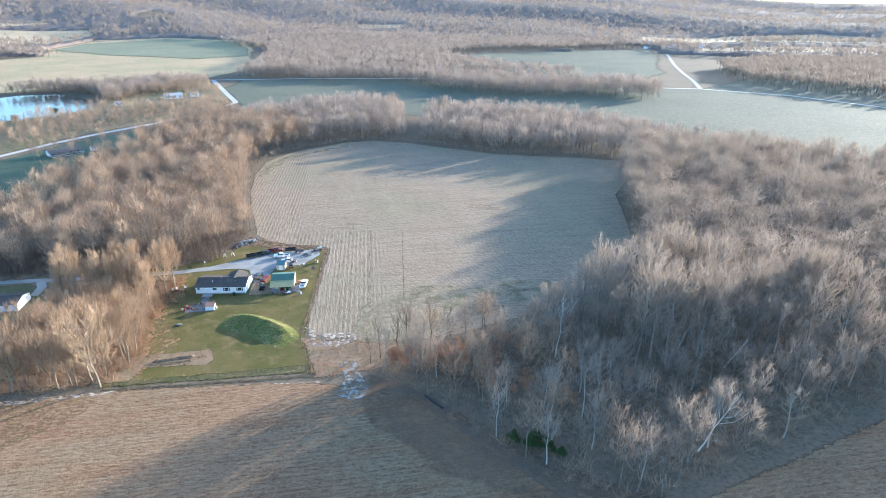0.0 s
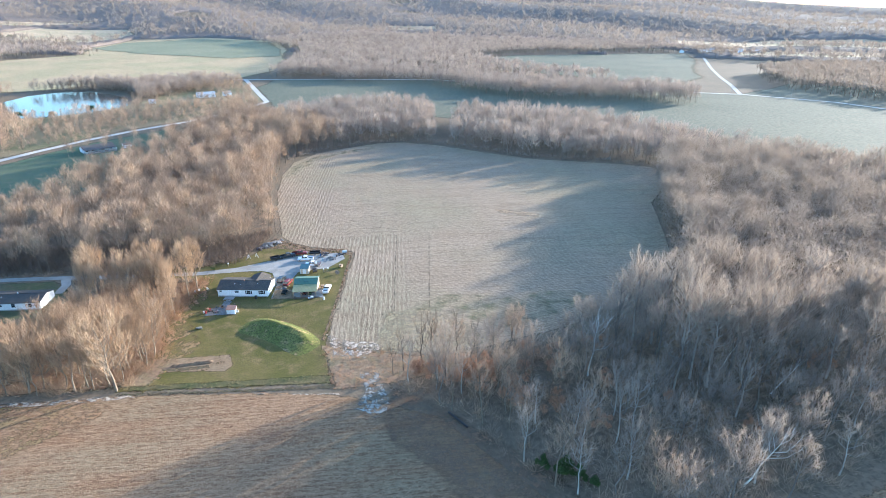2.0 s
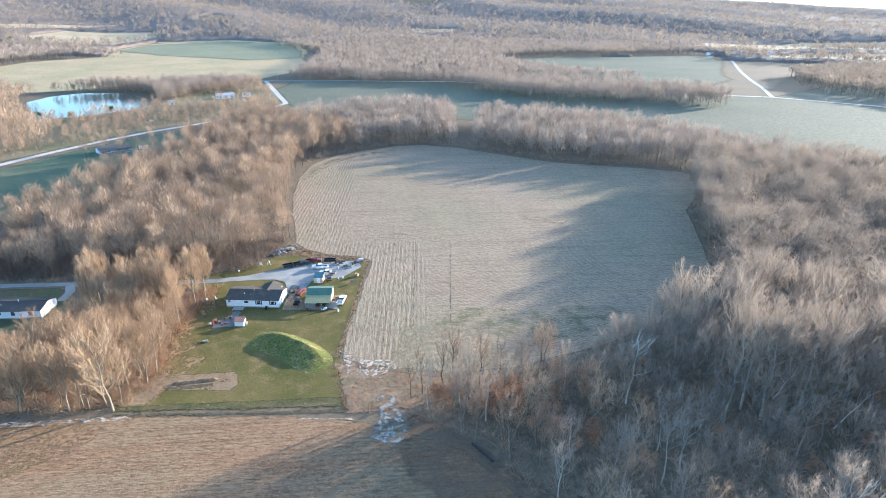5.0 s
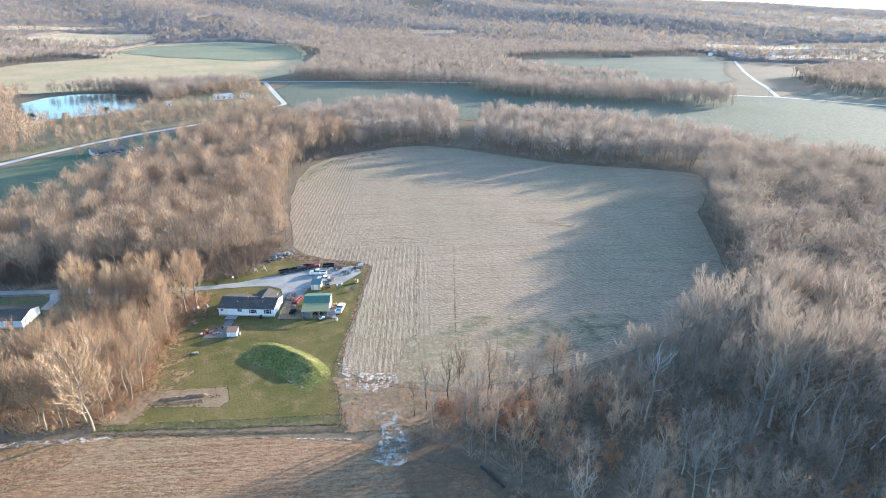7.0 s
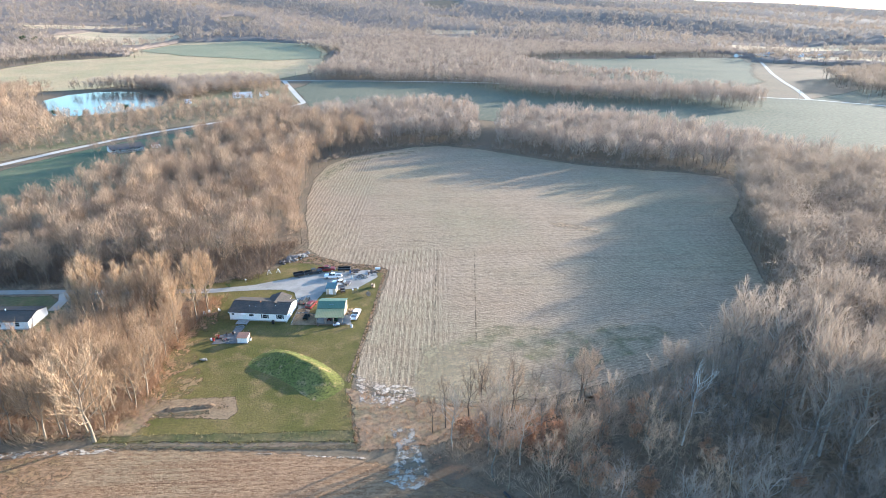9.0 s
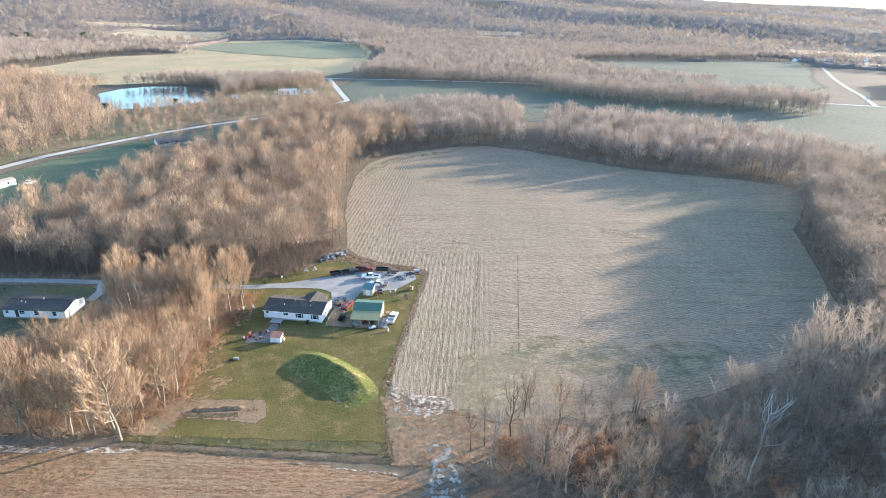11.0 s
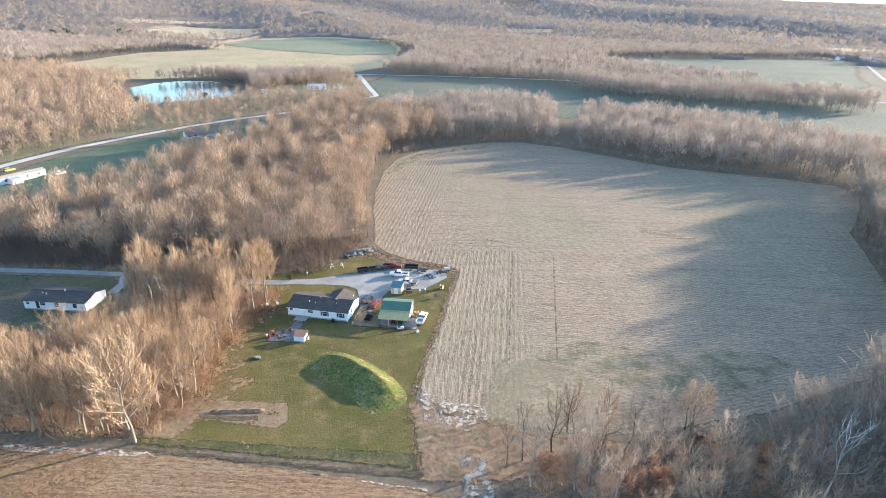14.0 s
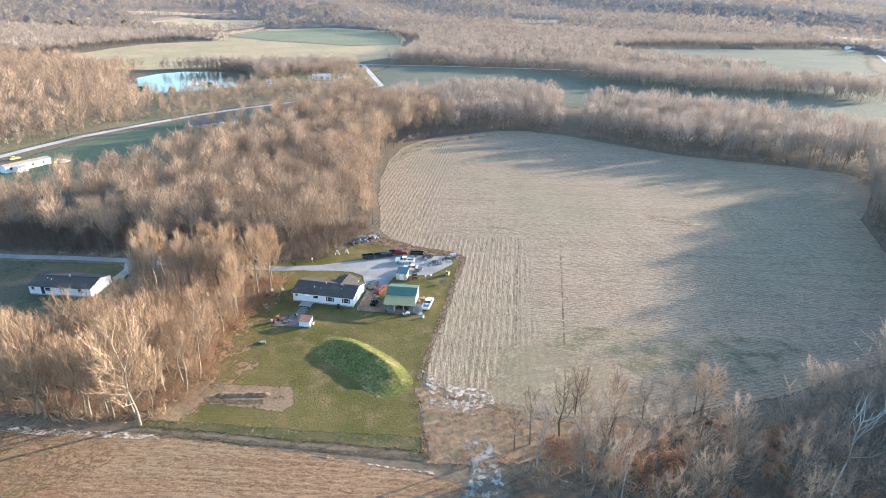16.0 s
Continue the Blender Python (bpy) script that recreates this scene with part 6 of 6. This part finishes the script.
def drum(x, y, z, material, label, r=0.29, h=0.88):
    d = thing("drum", pose(x, y, z), label, "drum", "drums and cans")
    bm = bmesh.new()
    rod(bm, (0, 0, 0), (0, 0, h), r, r, 14)
    part("barrel", bm, material, d)
    for zz in (h * 0.33, h * 0.66, h - 0.02):
        bm = bmesh.new()
        rod(bm, (0, 0, zz - 0.02), (0, 0, zz + 0.02), r * 1.05, r * 1.05, 14)
        part("hoop", bm, material, d)


def wheelie_bin(x, y, turn, label):
    b = thing("wheeled_bin", pose(x, y, 0.1, 0, 0, turn), label, "bin")
    bm = bmesh.new()
    slab(bm, (-0.3, -0.35, 1.0), (0.3, -0.35, 1.0), (0.3, 0.35, 1.0), (-0.3, 0.35, 1.0), 0.95)
    part("body", bm, M_BLACK, b)
    boxed("lid", (-0.32, -0.38, 1.0, 0.32, 0.38, 1.07), M_BLACK, b, bevel=0.02)
    for s in (-0.26, 0.26):
        wheel(b, s, 0.3, 0.1, 0.06)


def bicycle(x, y, turn, paint, label):
    b = thing("bicycle", pose(x, y, 0.14, 0, 0, turn), label, "bicycle", "bikes on the patio")
    for xx in (-0.52, 0.52):
        wheel(b, xx, 0, 0.33, 0.05)
    bm = bmesh.new()
    for p, q in (((-0.52, 0, 0.33), (-0.15, 0, 0.85)), ((-0.15, 0, 0.85), (0.4, 0, 0.8)), ((-0.08, 0, 0.3), (0.4, 0, 0.8)), ((-0.08, 0, 0.3), (-0.15, 0, 0.85)), ((0.4, 0, 0.95), (0.52, 0, 0.33)), ((-0.52, 0, 0.33), (-0.08, 0, 0.3))):
        rod(bm, p, q, 0.03, 0.03, 6)
    part("frame_tubes", bm, paint, b)
    boxed("saddle", (-0.28, -0.07, 0.88, -0.02, 0.07, 0.94), M_BLACK, b, bevel=0.02)
    bm = bmesh.new()
    rod(bm, (0.38, -0.28, 1.0), (0.38, 0.28, 1.0), 0.02)
    part("handlebar", bm, M_CHROME, b)


def a_frame(x, y, turn):
    s = thing("swing_frame", pose(x, y, 0, 0, 0, turn), "pale wooden frame standing on the grass verge", "frame", "frames on the verge")
    for sx in (-0.75, 0.75):
        bm = bmesh.new()
        rod(bm, (sx, 0, -0.05), (sx * 0.15, 0, 1.75), 0.06)
        part("leg", bm, M_TRIM, s)
    bm = bmesh.new()
    rod(bm, (-0.45, 0, 0.75), (0.45, 0, 0.75), 0.05)
    part("crossbar", bm, M_TRIM, s)
    bm = bmesh.new()
    rod(bm, (0, 0, 1.65), (0, 0.9, -0.05), 0.05)
    part("brace", bm, M_TRIM, s)


def reel(x, y, turn):
    c = thing("cable_reel", pose(x, y, 0, 0, 0, turn), "wooden cable reel standing on the grass", "cable reel")
    for yy in (-0.4, 0.4):
        bm = bmesh.new()
        rod(bm, (0, yy - 0.04, 0.7), (0, yy + 0.04, 0.7), 0.7, 0.7, 18)
        part("flange", bm, M_WOOD, c)
    bm = bmesh.new()
    rod(bm, (0, -0.4, 0.7), (0, 0.4, 0.7), 0.32, 0.32, 14)
    part("core", bm, M_STEEL, c)


def post_box(x, y, label, h=1.2):
    p = thing("post", pose(x, y, 0), label, "post", "posts in the yard")
    boxed("shaft", (-0.07, -0.07, -0.1, 0.07, 0.07, h), M_WOOD, p)
    boxed("box", (-0.2, -0.28, h, 0.2, 0.28, h + 0.35), M_TRIM, p, bevel=0.03)


def pallet(x, y, turn, z=0.13):
    p = thing("pallet", pose(x, y, z, 0, 0, turn), "grey timber pallet on gravel", "pallet", "pallets in the yard")
    for yy in (-0.5, -0.25, 0, 0.25, 0.5):
        boxed("slat", (-0.6, yy - 0.05, 0.11, 0.6, yy + 0.05, 0.135), M_GREYWOOD, p)
    for xx in (-0.55, 0, 0.55):
        boxed("runner", (xx - 0.05, -0.52, 0.0, xx + 0.05, 0.52, 0.11), M_GREYWOOD, p)


def tank(x, y, turn, label):
    t = thing("storage_tank", pose(x, y, 0.13, 0, 0, turn), label, "tank")
    bm = bmesh.new()
    rod(bm, (-0.9, 0, 0.75), (0.9, 0, 0.75), 0.5, 0.5, 16)
    part("shell", bm, M_TARP, t)
    for xx in (-0.6, 0.6):
        boxed("cradle", (xx - 0.06, -0.4, 0.0, xx + 0.06, 0.4, 0.4), M_STEEL, t)


garden_chair(-49.8, 144.6, 20, M_REDPLASTIC, "red plastic garden chair on the patio")
garden_chair(-48.2, 145.6, -30, M_STEEL, "dark garden chair on the patio")
garden_chair(-48.6, 143.4, 160, M_STEEL, "dark garden chair on the patio")
round_table(-49.1, 144.4)
grill(-46.4, 146.2, 10)
bicycle(-47.6, 143.0, 30, M_REDPLASTIC, "red bicycle standing on the patio")
bicycle(-43.6, 145.6, 65, M_BLUE, "blue bicycle standing on the patio")
bicycle(-42.9, 146.6, 40, M_BLACK, "black bicycle standing on the patio")
garden_chair(-42.3, 145.0, 100, M_TRIM, "white plastic garden chair on the patio")
drum(-41.2, 143.2, 0.1, M_TARP, "pale drum beside the low shed")
drum(-50.9, 143.4, 0.14, M_REDPLASTIC, "red drum on the patio")
wheelie_bin(-36.9, 151.9, -8, "black wheeled bin against the house")
for x, y, t in ((-58.0, 158.5, 10), (-56.8, 159.3, 40), (-54.2, 160.2, 80)):
    garden_chair(x, y, t, M_TRIM, "white garden chair on shaded grass")
heap("rock_pile", -50.5, 134.2, 0, 1.0, 0.7, 0.5, 12, (0.25, 0.45), M_STONE, "stone", "ring of stones around a fire pit", "fire pit", 15)
a_frame(-45.1, 185.7, 20)
a_frame(-42.3, 186.8, -15)
post_box(-51.3, 179.5, "short post with a pale box beside the drive", 1.1)
post_box(-15.9, 170.1, "post with a pale box on the lawn")
post_box(-14.4, 170.9, "post with a pale box on the lawn")
reel(-10.9, 168.3, 30)
reel(-9.8, 174.2, 70)
for x, y, t in ((-18.9, 182.6, 5), (-15.2, 180.3, 40), (-12.0, 186.6, 80), (-9.8, 183.6, 10)):
    pallet(x, y, t)
drum(-18.0, 185.6, 0.13, M_BLUE, "blue steel drum in the gravel yard")
drum(-11.7, 184.0, 0.13, M_STEEL, "rusty steel drum in the gravel yard")
drum(-17.0, 181.2, 0.13, M_TARP, "pale drum in the gravel yard")
tank(-8.8, 187.0, 10, "pale fuel tank on a steel cradle")
side_by_side(-19.2, 171.4, 100, M_STEEL, "dark small tractor beside a shed")
mower(-21.3, 153.2, 90, M_REDPAINT, "red riding mower under the porch roof")
mower(-19.4, 152.8, 80, M_GREENPAINT, "green riding mower under the porch roof")
drum(-24.2, 150.2, 0.06, M_STEEL, "dark drum before the porch")
drum(-14.6, 148.9, 0.06, M_TRIM, "white drum on the grass")
garden_chair(-132.0, 168.5, 30, M_STEEL, "dark garden chair on the shaded lawn")


def dry_plant_pot(x, y, size, material, seed):
    """A pot of withered stalks."""
    t = thing("plant_pot", pose(x, y, 0.15, 0, 0, seed * 50), "round pot of withered brown plants on the patio", "plant pot", "pots round the patio")
    bm = bmesh.new()
    rod(bm, (0, 0, 0), (0, 0, 0.42 * size), 0.24 * size, 0.33 * size, 12)
    rod(bm, (0, 0, 0.38 * size), (0, 0, 0.45 * size), 0.36 * size, 0.36 * size, 12)
    part("pot", bm, material, t)
    v, f = brush_shape(seed, 0.85 * size, 26, 0.07)
    stalks = new("stalks", arrays_mesh("stalks", v + np.array([0, 0, 0.4 * size]), f, M_RUST_WEED, np.full(len(v), 0.4)))
    stalks.parent = t


for i, (x, y, size) in enumerate(((-44.6, 145.3, 1.0), (-43.3, 145.7, 1.3), (-42.2, 144.9, 1.2), (-41.3, 143.6, 1.0), (-50.8, 145.8, 1.1), (-50.2, 144.5, 0.9), (-51.5, 143.7, 1.2), (-46.6, 146.6, 0.9))):
    dry_plant_pot(x, y, size, (M_TRIM, M_RUSTROOF, M_BLACK)[i % 3], 201 + i)


# ---- trees that stand out ----
def lone(name, x, y, turn, s, kind, label, lean=0.0):
    t = thing(name, pose(x, y, land(x, y), 0, lean, 0) @ pose(0, 0, 0, 0, 0, turn), label, "tree")
    t.scale = (s, s, s)
    new("trunk", kind[0]).parent = t
    new("crown", kind[1]).parent = t
    return t


big = tree_kind(101, 22, M_BARK, M_TWIG_WARM, limbs=20, subs=11, twigs=8, spread=0.36, clear=0.16, up=0.4, stout=1.2, twig_w=0.07)
lone("old_tree", -63.3, 104.9, 40, 1.0, big, "large spreading pale-barked tree at the field edge")
leaning = tree_kind(102, 17, M_BARK, M_TWIG_WARM, spread=0.28, clear=0.3, lean=0.14, stout=1.15, twig_w=0.07)
lone("leaning_tree", -73.6, 106.2, 200, 1.0, leaning, "leaning pale tree at the grove's edge")
lone("leaning_tree", -84.4, 106.6, 150, 1.15, leaning, "leaning pale tree at the grove's edge")
thin = [tree_kind(s, 17, M_DARKBARK, M_TWIG_DARK, limbs=11, subs=6, twigs=5, spread=0.16, clear=0.3, twig_w=0.04, up=0.8) for s in (111, 112, 113)]
for i, (x, y, s) in enumerate(((8.9, 105.2, 0.8), (13.8, 104.0, 1.05), (17.2, 105.2, 1.12), (18.8, 96.5, 0.95), (23.0, 106.0, 1.05), (27.5, 106.5, 0.9), (6.0, 103.5, 0.6), (41.5, 116.0, 0.75))):
    lone("thin_tree", x, y, 57 * i, s, thin[i % 3], "thin dark leafless tree at the field corner")
M_DEAD = bark_mat("bleached_dead_wood", (0.52, 0.48, 0.42), (0.38, 0.35, 0.30))
snag = tree_kind(121, 19, M_DEAD, M_PALEBARK, limbs=8, subs=4, twigs=3, spread=0.22, clear=0.34, lean=0.16, twig_w=0.06)
lone("dead_tree", 75.0, 56.5, 20, 0.95, snag, "bleached dead tree leaning in the wood", 22)
lone("dead_tree", 57.2, 97.0, 300, 1.0, snag, "bleached dead tree leaning in the wood", 20)
lone("dead_tree", 93.5, 95.5, 80, 0.75, snag, "bleached dead tree among grey trees", 6)
lone("dead_tree", 100.5, 84.0, 140, 0.7, snag, "bleached dead tree among grey trees", 18)
syc = tree_kind(122, 29, M_PALEBARK, M_TWIG_ASH, limbs=24, subs=13, twigs=11, spread=0.33, clear=0.42, up=0.4, twig_l=2.2)
lone("tall_tree", 83.5, 92.5, 0, 1.0, syc, "tall pale-trunked tree above the wood")
lone("tall_tree", 96.5, 90.5, 120, 0.95, syc, "tall pale-trunked tree above the wood")
lone("tall_tree", 122.0, 122.0, 240, 0.8, syc, "tall pale-trunked tree above the wood")


def leafy(seed, h, n, size, flat=0.8):
    """Trunk and a loose crown of separate small leaves."""
    rng = np.random.default_rng(seed)
    d = rng.normal(size=(n, 3))
    d /= np.linalg.norm(d, axis=1, keepdims=True)
    clump_c = rng.normal(size=(9, 3)) * np.array([0.22, 0.22, 0.18]) * h
    c = np.array([0, 0, 0.58 * h]) + clump_c[rng.integers(9, size=n)] + d * h * 0.16 * rng.uniform(0.4, 1, (n, 1))
    c[:, 2] = np.clip(c[:, 2], 0.1, None)
    return blades(c, c + rng.normal(size=(n, 3)) * size, np.full(n, size * 1.1), rng)


def leafy_kind(seed, h, leaf, n, size):
    (tv, tf), _ = tree_shape(seed, h, limbs=6, subs=2, twigs=1)
    lv, lf = leafy(seed, h, n, size)
    return arrays_mesh("trunk", tv, tf, M_BARK, np.full(len(tv), 0.3)), arrays_mesh("crown", lv, lf, leaf, np.random.default_rng(seed).uniform(size=len(lv) // 3).repeat(3))


rust = [leafy_kind(s, 7, M_RUST, 1100, 0.26) for s in (131, 132, 133)]
rng_r = random.Random(4)
for x, y in ((28, 104), (36, 104.5), (31, 99), (44, 108), (27, 92), (36, 90), (44, 82), (53, 76), (52, 104), (64, 108), (72, 84), (86, 72), (104, 78), (118, 92), (60, 92), (80, 112), (22, 97), (26, 99), (16, 99), (12, 101), (30, 96), (40, 100), (48, 98), (34, 85)):
    t = lone("rusty_sapling", x, y, rng_r.uniform(0, 360), rng_r.uniform(0.5, 1.1), rust[rng_r.randrange(3)], "young tree still holding rusty brown leaves")
    t["group"] = "saplings in the wood"
holly = [leafy_kind(s, 4.2, M_HOLLY, 1300, 0.22) for s in (141, 142)]
for x, y, s in ((35, 66, 0.9), (38.5, 63.5, 1.1), (41.5, 61.8, 1.0), (44.5, 60.0, 0.8), (40.5, 65.5, 1.0), (-56, 176.5, 0.4)):
    lone("evergreen_shrub", x, y, 70 * s, s, holly[int(x) % 2], "dark green leafy shrub at the wood's edge")
ever = leafy_kind(151, 13, M_EVERGREEN, 1500, 0.5)
for x, y, s in ((-285, 500, 0.6), (-262, 505, 0.5), (-240, 530, 0.6), (-1040, 1470, 1.6), (-1015, 1482, 1.75), (-990, 1456, 1.5), (-900, 1522, 1.8), (-878, 1532, 1.6), (-830, 1560, 1.5)):
    lone("evergreen_tree", x, y, 40 + x, s, ever, "dark evergreen among leafless trees")
# culvert pipe at the wood's corner
p = thing("culvert_pipe", pose(20.2, 83.6, 0, 0, 0, -58), "black plastic pipe lying on bare soil", "pipe")
bm = bmesh.new()
rod(bm, (-3.4, 0, 0.25), (3.4, 0, 0.25), 0.25, 0.25, 12)
part("pipe", bm, M_BLACK, p)
for i in range(12):
    bm = bmesh.new()
    rod(bm, (-3.2 + 0.58 * i, 0, 0.25), (-3.05 + 0.58 * i, 0, 0.25), 0.28, 0.28, 12)
    part("rib", bm, M_BLACK, p)


def utility_pole(x, y, turn):
    p = thing("utility_pole", pose(x, y, 0, 0, 0, turn), "grey wooden utility pole beside the road", "pole", "poles along the road")
    bm = bmesh.new()
    rod(bm, (0, 0, -0.5), (0, 0, 10.5), 0.18, 0.12, 8)
    part("shaft", bm, M_GREYWOOD, p)
    boxed("crossarm", (-1.2, -0.06, 9.6, 1.2, 0.06, 9.75), M_GREYWOOD, p)
    for xx in (-1.05, 0.0, 1.05):
        bm = bmesh.new()
        rod(bm, (xx, 0, 9.75), (xx, 0, 9.95), 0.06)
        part("insulator", bm, M_TRIM, p)


for x, y in ((505, 530), (470, 572), (420, 606), (540, 440)):
    utility_pole(x, y, -40)
utility_pole(-140, 800, 80)
